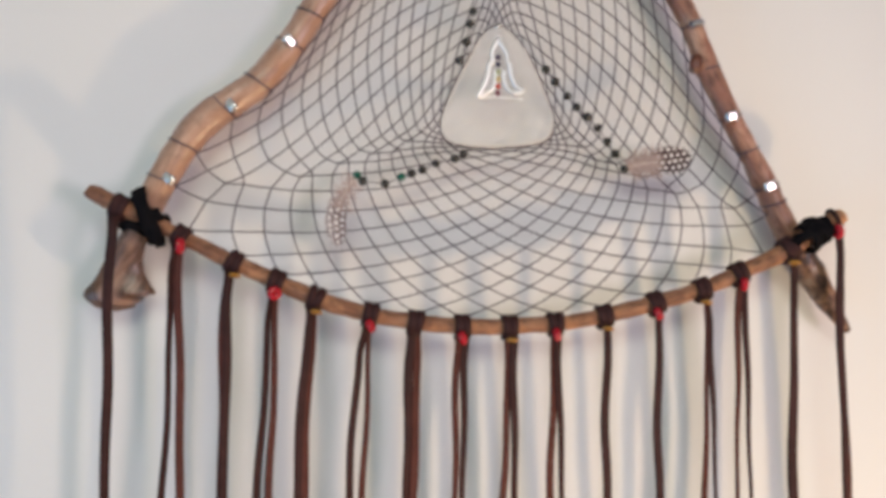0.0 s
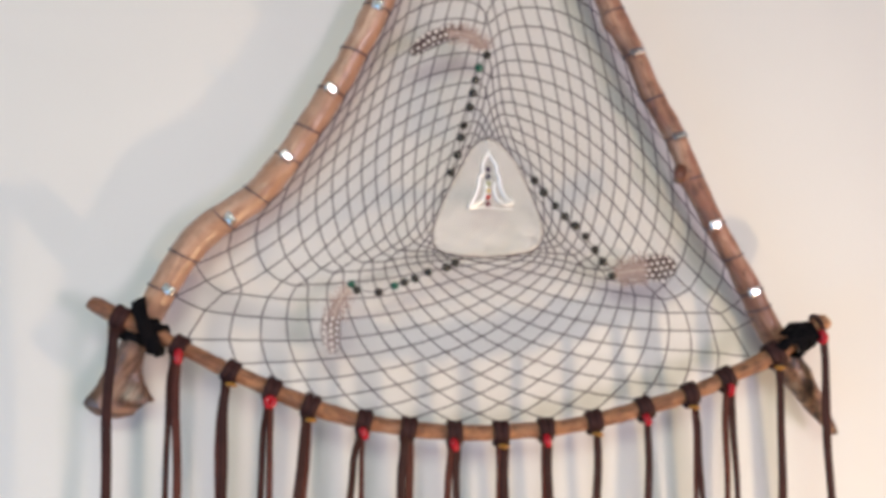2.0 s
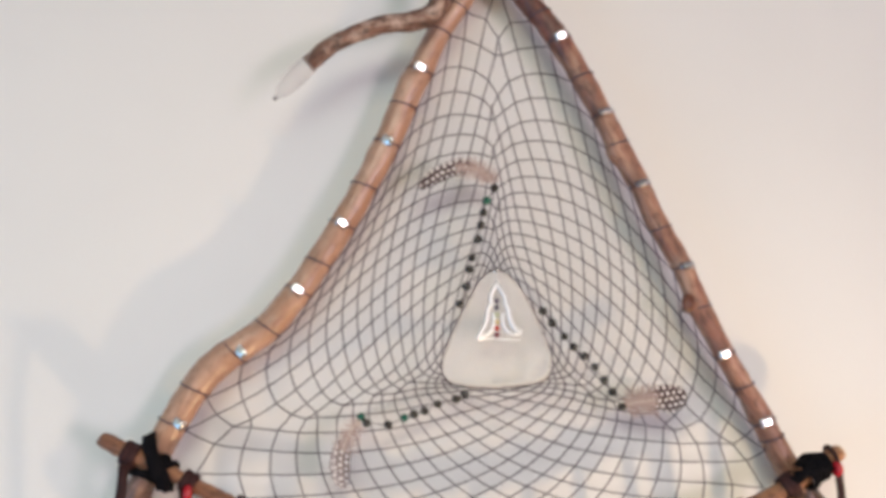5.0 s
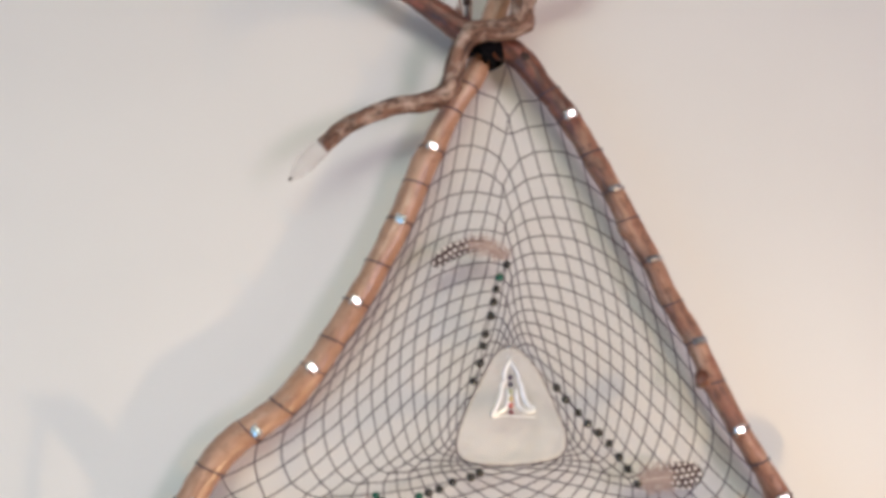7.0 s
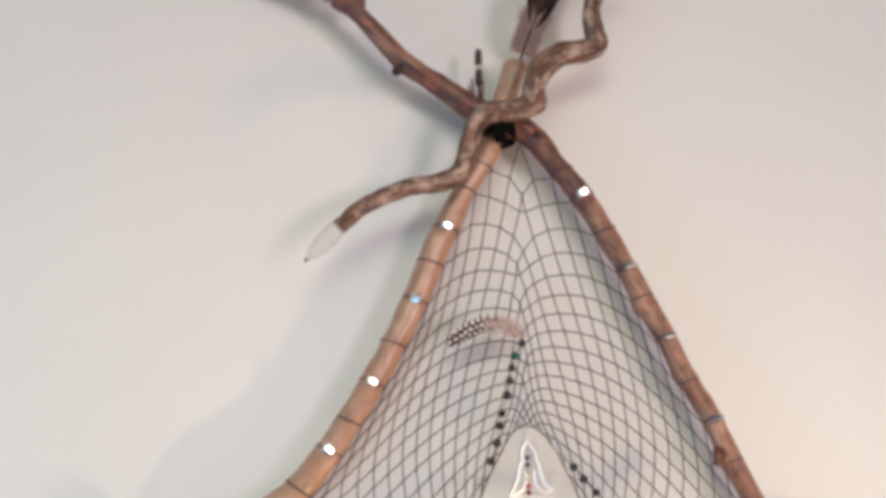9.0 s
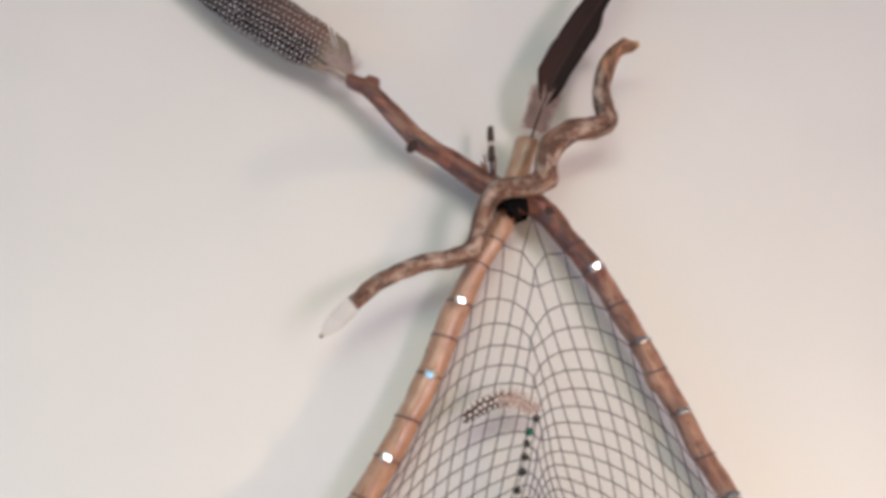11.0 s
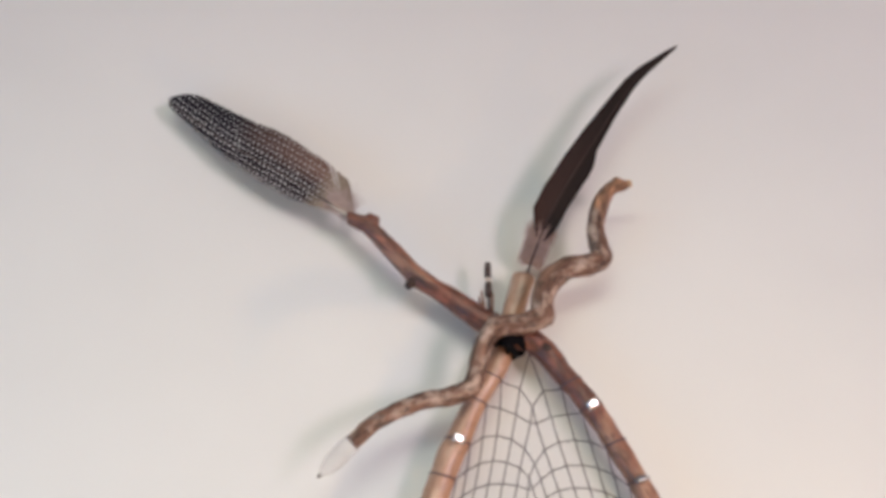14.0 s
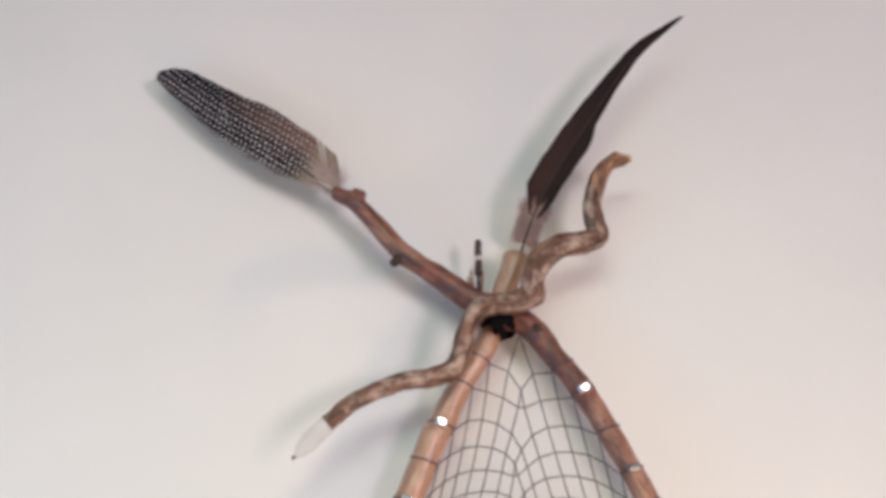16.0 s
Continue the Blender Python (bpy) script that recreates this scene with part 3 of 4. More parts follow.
straps((((-0.2136, 0.659, 1.5237), (0.32, -0.95), 0.0185, 0.0195, 0.0100), ((-0.2067, 0.658, 1.5153), (0.15, -0.99), 0.0120, 0.016, 0.0070), ((-0.2215, 0.657, 1.5153), (0.95, -0.30), 0.0085, 0.0145, 0.0068), ((-0.2081, 0.6575, 1.5227), (0.98, -0.15), 0.0085, 0.014, 0.0050)))
straps((((0.2652, 0.66, 1.5092), (0.48, -0.88), 0.0098, 0.0155, 0.0080), ((0.2721, 0.66, 1.5137), (0.60, -0.80), 0.0098, 0.015, 0.0080), ((0.2776, 0.66, 1.5167), (0.45, -0.89), 0.0082, 0.0135, 0.0060), ((0.2607, 0.6595, 1.5117), (0.80, 0.60), 0.0135, 0.0155, 0.0058), ((0.2667, 0.659, 1.5117), (0.97, 0.22), 0.0120, 0.016, 0.0055)))
straps((((0.0225, 0.667, 1.9000), (0.90, -0.20), 0.0125, 0.0150, 0.0075), ((0.0190, 0.667, 1.8950), (0.80, -0.55), 0.0085, 0.0140, 0.0065), ((0.0270, 0.667, 1.8985), (0.75, 0.50), 0.0090, 0.0140, 0.0060)))

# ---- glass and web ----
GLASS_CORNERS = ((0.0355, 1.664), (0.047, 1.657), (0.059, 1.640), (0.0695, 1.617), (0.0762, 1.598), (0.0745, 1.584), (0.063, 1.578), (0.036, 1.5748), (0.011, 1.576), (-0.0035, 1.581), (-0.0062, 1.594), (0.0005, 1.614), (0.012, 1.637), (0.024, 1.657))


def closed_curve(corners, steps):
    p = np.array(corners)
    out = []
    for k in range(len(p)):
        a, b, c, d = p[k - 1], p[k], p[(k + 1) % len(p)], p[(k + 2) % len(p)]
        for t in np.arange(steps) / steps:
            out.append(0.5 * (2 * b + (c - a) * t + (2 * a - 5 * b + 4 * c - d) * t * t + (3 * b - a - 3 * c + d) * t**3))
    return np.array(out)


OUTLINE = closed_curve(GLASS_CORNERS, 10)
glass_pendant = thing("glass_pendant", "rounded triangular frosted clear glass pane with silver charm", "glass pendant")
bm = bmesh.new()
centre = OUTLINE.mean(0)
chips = [0.0009 * noise.noise(Vector((p[0] * 420, p[1] * 420, 3.0))) for p in OUTLINE]
layers = []
for y, inset in ((0.6655, 0.0022), (0.6665, 0.0004), (0.6695, 0.0), (0.6705, 0.0018)):
    row = []
    for p, c in zip(OUTLINE, chips):
        out = (p - centre) / np.linalg.norm(p - centre)
        q = p + out * (c - inset - 0.0004)
        row.append(bm.verts.new((q[0], y, q[1])))
    layers.append(row)
count = len(OUTLINE)
for a, b in zip(layers, layers[1:]):
    for j in range(count):
        bm.faces.new((a[j], a[(j + 1) % count], b[(j + 1) % count], b[j]))
bm.faces.new(layers[0][::-1])
bm.faces.new(layers[-1])
bmesh.ops.recalc_face_normals(bm, faces=bm.faces)
pane = part("pane", bm, GLASS, glass_pendant, smooth=False)


def round_the_edge(y, radius, inset, sides=6):
    """A closed tube that follows the outline of the glass."""
    rows = []
    for p, c in zip(OUTLINE, chips):
        out = (p - centre) / np.linalg.norm(p - centre)
        q = p + out * (c - inset)
        rows.append((q[0], y, q[1], radius))
    return tube(rows + rows[:1], sides=sides)


# pale tube added in place of the light line on the pane's rim
part("edge_line", round_the_edge(0.6672, 0.00075, 0.0008), GLASS_EDGE, pane, "pale tube for the light line along the glass edge")


def wire(points, radius, steps=8, sides=8):
    return tube([(*p, radius) for p in glide(points, steps)], sides=sides)


charm = part("silver_charm", wire([(x, 0.663, z) for x, z in ((0.0312, 1.6365), (0.0300, 1.6425), (0.0318, 1.6478), (0.0348, 1.6518), (0.0378, 1.6478), (0.0408, 1.6425), (0.0412, 1.6365))], 0.0016), SATIN, glass_pendant, "openwork polished silver charm with coloured stones")
for pts, r in ((((0.0312, 1.6365), (0.0280, 1.6340), (0.0272, 1.6265), (0.0242, 1.6190), (0.0198, 1.6108)), 0.0017), (((0.0328, 1.6305), (0.0330, 1.6240), (0.0308, 1.6175), (0.0262, 1.6138), (0.0198, 1.6105)), 0.0014),
    (((0.0412, 1.6365), (0.0430, 1.6345), (0.0442, 1.6270), (0.0480, 1.6190), (0.0535, 1.6158)), 0.0018), (((0.0392, 1.6305), (0.0390, 1.6240), (0.0415, 1.6175), (0.0468, 1.6140), (0.0532, 1.6152)), 0.0015), (((0.0200, 1.6100), (0.0322, 1.6116), (0.0380, 1.6108), (0.0525, 1.6100)), 0.0007)):
    part("wire", wire([(x, 0.6630, z) for x, z in pts], r), SATIN, charm)
bm = bmesh.new()
ring_into(bm, (0.0352, 0.664, 1.6545), (0.3, 0.2, 0.9), 0.0016, 0.0006, 14, 6)
part("jump_ring", bm, SATIN, charm)
bm = bmesh.new()
ring_into(bm, (0.0352, 0.6655, 1.6625), (0, 0, 1), 0.0024, 0.0010, 14, 6)
part("bail", bm, SILVER, glass_pendant, "small silver bail")
for z, colour in ((1.6398, (0.07, 0.04, 0.09)), (1.6346, (0.06, 0.05, 0.09)), (1.6292, (0.42, 0.44, 0.26)), (1.6240, (0.60, 0.46, 0.20)), (1.6190, (0.50, 0.05, 0.03)), (1.6140, (0.18, 0.03, 0.05))):
    bm = bmesh.new()
    ball_into(bm, (0.0346, 0.6625, z), 0.0021, (1, 0.7, 1))
    part("stone", bm, plain("charm stone", colour, 0.2, 0, 0.15, 500.0), charm)

# hitches of the first round: up the left branch, the fork, down the right branch, back along the bottom branch
def edge_of(rows, z):
    p, r, ahead = curve_at(rows, z=z)
    return (p.x + r * ahead.z, p.z - r * ahead.x)


HITCHES = [edge_of(LEFT, z) for z in (1.5505, 1.574, 1.6025, 1.622, 1.650, 1.672, 1.7005, 1.731, 1.7635, 1.795, 1.8195, 1.853, 1.873)] + [(0.0385, 1.893)]
HITCHES += [edge_of(RIGHT + RIGHT_LOW, z) for z in (1.868, 1.8475, 1.818, 1.786, 1.7635, 1.7315, 1.695, 1.6665, 1.629, 1.5985, 1.574, 1.5475, 1.532)]
HITCHES += [(x, float(curve_at(BAR, x=x)[0].z) + 0.0050) for x in (0.236, 0.2105, 0.184, 0.150, 0.115, 0.081, 0.045, 0.010, -0.025, -0.059, -0.092, -0.122, -0.151, -0.187)]
ROUNDS = 22
SEAMS = (((0.0385, 1.893), (0.0355, 1.664)), ((0.245, 1.515), (0.075, 1.583)), ((-0.205, 1.530), (-0.004, 1.583)))


def weave(hitches, rounds, seams, skips):
    """Each round is hitched to the middles of the one before; towards the three corners a hitch is left out now and then.
    Gives the first places, the round of each knot, the pieces of thread and the last round."""
    places, depth, pieces = [np.array(h) for h in hitches], [0] * len(hitches), []
    ring = list(range(len(hitches)))
    middle = np.mean([s[1] for s in seams], 0)
    for k in range(1, rounds + 1):
        mids = [0.5 * (places[a] + places[b]) for a, b in zip(ring, ring[1:] + ring[:1])]
        left_out = set()
        if k in skips:
            for (ax, az), (bx, bz) in seams:
                t = k / (rounds + 1)
                spot = np.array((ax + (bx - ax) * t, az + (bz - az) * t))
                left_out.add(min((i for i in range(len(mids)) if i not in left_out), key=lambda i: float(((mids[i] - spot) ** 2).sum())))
        nodes = []
        for i, (a, b) in enumerate(zip(ring, ring[1:] + ring[:1])):
            if i in left_out:
                pieces.append((a, b, k))
                continue
            c = len(places)
            places.append(mids[i] + (middle - mids[i]) * 1.4 / (rounds + 2 - k))
            depth.append(k)
            pieces += [(a, c, k), (b, c, k)]
            nodes.append(c)
        ring = nodes
    return np.array(places), np.array(depth), pieces, ring


def along_seams(points, seams, wide):
    """1 on the three seams, falling to 0 beside them."""
    near = np.zeros(len(points))
    for a, b in seams:
        a, way = np.array(a), np.array(b) - np.array(a)
        share = np.clip((points - a) @ way / (way @ way), 0, 1)
        near += np.exp(-(np.linalg.norm(points - a - share[:, None] * way, axis=1) / wide) ** 2)
    return near


def gathered(s, tips, bunch):
    """Moves steps round the glass towards its three tips."""
    out = s.copy()
    for a, b in zip(tips, tips[1:]):
        inside = (s >= a) & (s <= b)
        f = (s[inside] - a) / (b - a)
        out[inside] = a + (b - a) * (f - bunch * np.sin(2 * math.pi * f) / (2 * math.pi))
    return out % (tips[-1] - tips[1])


def settle(places, depth, pieces, ring, outline, seams, slope, curve, seam_pull, tries=46):
    """The last round is knotted round the glass, turned so that the net is shortest; the thread between pulls itself even,
    harder along the seams, where the rounds are drawn in."""
    n, last = len(places), depth.max()
    closed = np.vstack([outline, outline[:1]])
    step = np.r_[0, np.cumsum(np.linalg.norm(np.diff(closed, axis=0), axis=1))]
    tips = sorted(step[np.argmin(((outline - np.array(b)) ** 2).sum(1))] for _, b in seams)
    tips = [tips[-1] - step[-1]] + tips + [tips[0] + step[-1]]
    ends, rounds = np.array([(a, b) for a, b, _ in pieces]), np.array([k for _, _, k in pieces])
    weight = np.exp(slope * rounds + curve * rounds**2) * np.where(depth[ends[:, 1]] < rounds, 3.0, 1.0)
    weight *= np.exp(seam_pull * rounds * along_seams(places[ends].mean(1), seams, 0.016))
    pull = np.zeros((n, n))
    pull[ends[:, 0], ends[:, 1]] = pull[ends[:, 1], ends[:, 0]] = weight
    balance = np.diag(pull.sum(1)) - pull
    free, held = np.nonzero((depth > 0) & (depth < last))[0], np.nonzero((depth == 0) | (depth == last))[0]
    spring = -np.linalg.solve(balance[np.ix_(free, free)], balance[np.ix_(free, held)])

    def turned(shift):
        net = places.copy()
        s = gathered((shift + np.arange(len(ring)) / len(ring)) % 1.0 * step[-1], tips, 0.6)
        net[ring] = np.c_[np.interp(s, step, closed[:, 0]), np.interp(s, step, closed[:, 1])]
        net[free] = spring @ net[held]
        return net

    return min((turned(k / tries) for k in range(tries)), key=lambda net: float((weight * ((net[ends[:, 0]] - net[ends[:, 1]]) ** 2).sum(1)).sum()))


PLACES, DEPTH, PIECES, LAST = weave(HITCHES, ROUNDS, SEAMS, {4, 8, 11, 14, 16, 18})
NET = settle(PLACES, DEPTH, PIECES, LAST, OUTLINE, SEAMS, -0.08, -0.0015, 0.0)
for _ in range(3):
    NET = settle(NET, DEPTH, PIECES, LAST, OUTLINE, SEAMS, -0.08, -0.0015, 0.09)
verts, faces = [], []


def net_place(i):
    x, z = NET[i]
    return Vector((x, 0.6675 + 0.0018 * noise.noise(Vector((x * 30, z * 30, 1))), z))


def strand_piece(a, b, r, sides=5):
    ahead = (b - a).normalized()
    side = ahead.cross(Vector((0, 1, 0))).normalized()
    up = ahead.cross(side)
    base = len(verts)
    for p in (a, (a + b) / 2 + Vector((0, 0, -0.02 * (b - a).length)), b):
        verts.extend(p + side * r * math.cos(6.2832 * j / sides) + up * r * math.sin(6.2832 * j / sides) for j in range(sides))
    for s in (0, 1):
        for j in range(sides):
            k = (j + 1) % sides
            faces.append((base + s * sides + j, base + s * sides + k, base + (s + 1) * sides + k, base + (s + 1) * sides + j))


def knot_piece(p, r):
    base = len(verts)
    verts.extend(p + Vector(d) * r for d in ((1, 0, 0), (-1, 0, 0), (0, 1, 0), (0, -1, 0), (0, 0, 1), (0, 0, -1)))
    for a, b, c in ((0, 2, 4), (2, 1, 4), (1, 3, 4), (3, 0, 4), (2, 0, 5), (1, 2, 5), (3, 1, 5), (0, 3, 5)):
        faces.append((base + a, base + b, base + c))


for a, b, _ in PIECES:
    a, b = net_place(a), net_place(b)
    if (a - b).length > 0.0006:
        strand_piece(a, b, 0.00054)
for i in np.nonzero(DEPTH > 0)[0]:
    knot_piece(net_place(i), 0.00095)
me = bpy.data.meshes.new("thread_web")
me.from_pydata([tuple(v) for v in verts], [], faces)
me.materials.append(THREAD)
web = new("thread_web", me)
web.parent = dreamcatcher
tagged(web, "knotted net of thin brown waxed thread", kind="stuff")

part("edge_thread", round_the_edge(0.6682, 0.00052, -0.0005, 5), THREAD, dreamcatcher, "thread drawn round the glass")

# ---- strings of stone beads ----
def bead_string(name_label, places, greens):
    s = thing("bead_string", name_label, "bead string", "strings of beads in the web")
    part("cord", tube([(x, 0.6655, z, 0.0004) for x, z in places], sides=5), THREAD, s)
    for k, (x, z) in enumerate(places):
        bm = bmesh.new()
        ball_into(bm, (x, 0.6648, z), 0.0034 * (1 + 0.06 * math.sin(k * 2.1)), (1, 1, 0.95), 14, 10)
        part("bead", bm, GREEN_AGATE if k in greens else AGATE, s, "green agate bead" if k in greens else "")
    return s


bead_string("string of dark agate beads down to the glass", ((0.034, 1.727), (0.028, 1.717), (0.0255, 1.708), (0.0235, 1.698), (0.021, 1.687), (0.0165, 1.673), (0.0143, 1.664), (0.012, 1.651), (0.007, 1.6375)), (1,))
bead_string("string of dark agate beads slanting from the glass", ((0.070, 1.632), (0.077, 1.623), (0.086, 1.613), (0.093, 1.605), (0.101, 1.598), (0.109, 1.590), (0.116, 1.580), (0.122, 1.571), (0.129, 1.560)), ())
bead_string("string of dark agate beads ending in a small feather", ((0.010, 1.570), (0.0035, 1.5665), (-0.010, 1.563), (-0.020, 1.558), (-0.028, 1.5555), (-0.035, 1.553), (-0.047, 1.548), (-0.063, 1.5495), (-0.067, 1.554)), (5, 8))

# ---- leather laces ----
def lace(x, slots, bead, tone, width=0.0062, forward=0.0, size=1.0, looped=True):
    """A lace hitched round the bottom branch. slots: (top x, bottom x, twist at the top, twist at the bottom) of each hanging end."""
    kind = {"red": "with a red glass bead", "ochre": "with a small ochre bead", "": "with a plain knot"}[bead]
    t = thing("leather_lace", "dark brown leather lace " + kind + " hanging from branch", "leather lace", "laces along the bottom branch")
    p, r, ahead = curve_at(BAR, x=x)
    rnd = random.Random(int((x + 1) * 10000))
    bm = bmesh.new()
    for off in (-0.0027, 0.0027) if looped else (0.0,):
        band_into(bm, p + ahead * off, ahead + Vector((rnd.uniform(-0.1, 0.1), 0, rnd.uniform(-0.1, 0.1))), 0.0057 * rnd.uniform(0.92, 1.08) * (1 if looped else 0.5), r + 0.0009, r + 0.0009, 0.0019)
    part("loop", bm, LOOP_LEATHER, t)
    foot = p + Vector((0, -r * 0.55, -r - 0.0012))
    bm = bmesh.new()
    ball_into(bm, foot + Vector((-0.0012, 0.0012, -0.0005)), 0.0042, (1.35, 0.9, 0.8), 12, 8)
    part("knot", bm, LEATHER, t)
    if bead == "red":
        bm = bmesh.new()
        ring_into(bm, foot + Vector((rnd.uniform(-0.0008, 0.0010), -0.0048, -0.0006)), (0.2, -1.0, 0.15) if abs(x + 0.1222) < 0.001 else (rnd.choice((-1, 1)), -0.2, rnd.uniform(-0.5, 0.5)), 0.0028 * size, 0.0024 * size, 20, 10, 1.2)
        part("bead", bm, RED_BEAD, t, "shiny red glass bead")
    elif bead == "ochre":
        bm = bmesh.new()
        ring_into(bm, foot + Vector((0.0012, -0.0036, -0.0022)), (0.15, 0.25, 1), 0.0031, 0.0013, 20, 8)
        part("bead", bm, OCHRE_BEAD, t, "small ochre yellow bead")
    for k, (x0, x1, w0, w1) in enumerate(slots):
        steps = 40
        z0, z1 = foot.z + 0.001, 1.16 + rnd.uniform(-0.03, 0.03)
        ph = rnd.uniform(0, 6)
        path, turns = [], []
        for j in range(steps + 1):
            s = j / steps
            z = z0 + (z1 - z0) * s
            u = min(1.0, (z0 - z) / max(0.02, z0 - 1.318))
            far = max(0.0, (1.318 - z) / 0.16)
            sway = 0.0012 * math.sin(ph + 7 * s) * min(1, 6 * s) + 0.0006 * math.sin(ph * 2 + 19 * s)
            top = max(-0.003, min(0.003, x0 - p.x))
            ease = min(1.0, (z0 - z) / 0.022)
            ease = ease * ease * (3 - 2 * ease)
            path.append(((p.x + top) * (1 - ease) + (x0 + (x1 - x0) * (u + far * 0.5)) * ease + sway * ease, foot.y + forward - 0.0008 + 0.0022 * k + 0.004 * min(1, 3 * s) + 0.0015 * math.sin(ph + 5 * s), z))
            turns.append(w0 + (w1 - w0) * s + 14 * math.sin(ph + 6 * s))
        part("strand", ribbon(path, width * rnd.uniform(0.93, 1.07), 0.0019, turns), LEATHER_RED if (k + tone) % 2 else LEATHER, t)
    return t


lace(-0.2296, ((-0.2325, -0.2423, 15, 42),), "", 0, 0.0070, -0.0035)
lace(-0.1887, ((-0.1955, -0.2019, 55, 60), (-0.1897, -0.1921, 15, 10)), "red", 0, size=1.15)
lace(-0.1516, ((-0.1555, -0.1623, 20, 15), (-0.157, -0.1633, 25, 20)), "ochre", 0)
lace(-0.1222, ((-0.1281, -0.1359, 50, 60), (-0.1242, -0.1276, 45, 40)), "red", 0)
lace(-0.0952, ((-0.1001, -0.109, 30, 40), (-0.0977, -0.1041, 35, 55)), "ochre", 0)
lace(-0.0589, ((-0.0638, -0.0721, 40, 50), (-0.0584, -0.0618, 55, 60)), "red", 0)
lace(-0.0244, ((-0.0283, -0.0328, 20, 45), (-0.0244, -0.0263, 20, 30)), "", 0)
lace(0.0102, ((0.0053, 0.0028, 50, 50), (0.0107, 0.0082, 40, 40)), "red", 1)
lace(0.0439, ((0.0414, 0.0394, 20, 40), (0.0459, 0.0469, 25, 40)), "ochre", 1)
lace(0.0765, ((0.075, 0.0745, 35, 55), (0.078, 0.082, 35, 50)), "red", 1)
lace(0.1121, ((0.1141, 0.1151, 25, 20),), "ochre", 0)
lace(0.1487, ((0.1521, 0.1546, 25, 15),), "red", 0)
lace(0.1852, ((0.1877, 0.1902, 35, 40), (0.1907, 0.1976, 45, 50)), "ochre", 1)
lace(0.2134, ((0.2114, 0.2129, 40, 45), (0.2169, 0.2243, 40, 45)), "red", 1)
lace(0.2495, ((0.2534, 0.2569, 15, 10),), "ochre", 0, 0.0075)
lace(0.2846, ((0.287, 0.2964, 20, 15), (0.288, 0.2994, 30, 25)), "red", 0, size=1.1, looped=False)

# ---- feathers ----
def spread(profile, s):
    xs = [p[0] for p in profile]
    return float(np.interp(s, xs, [p[1] for p in profile]))


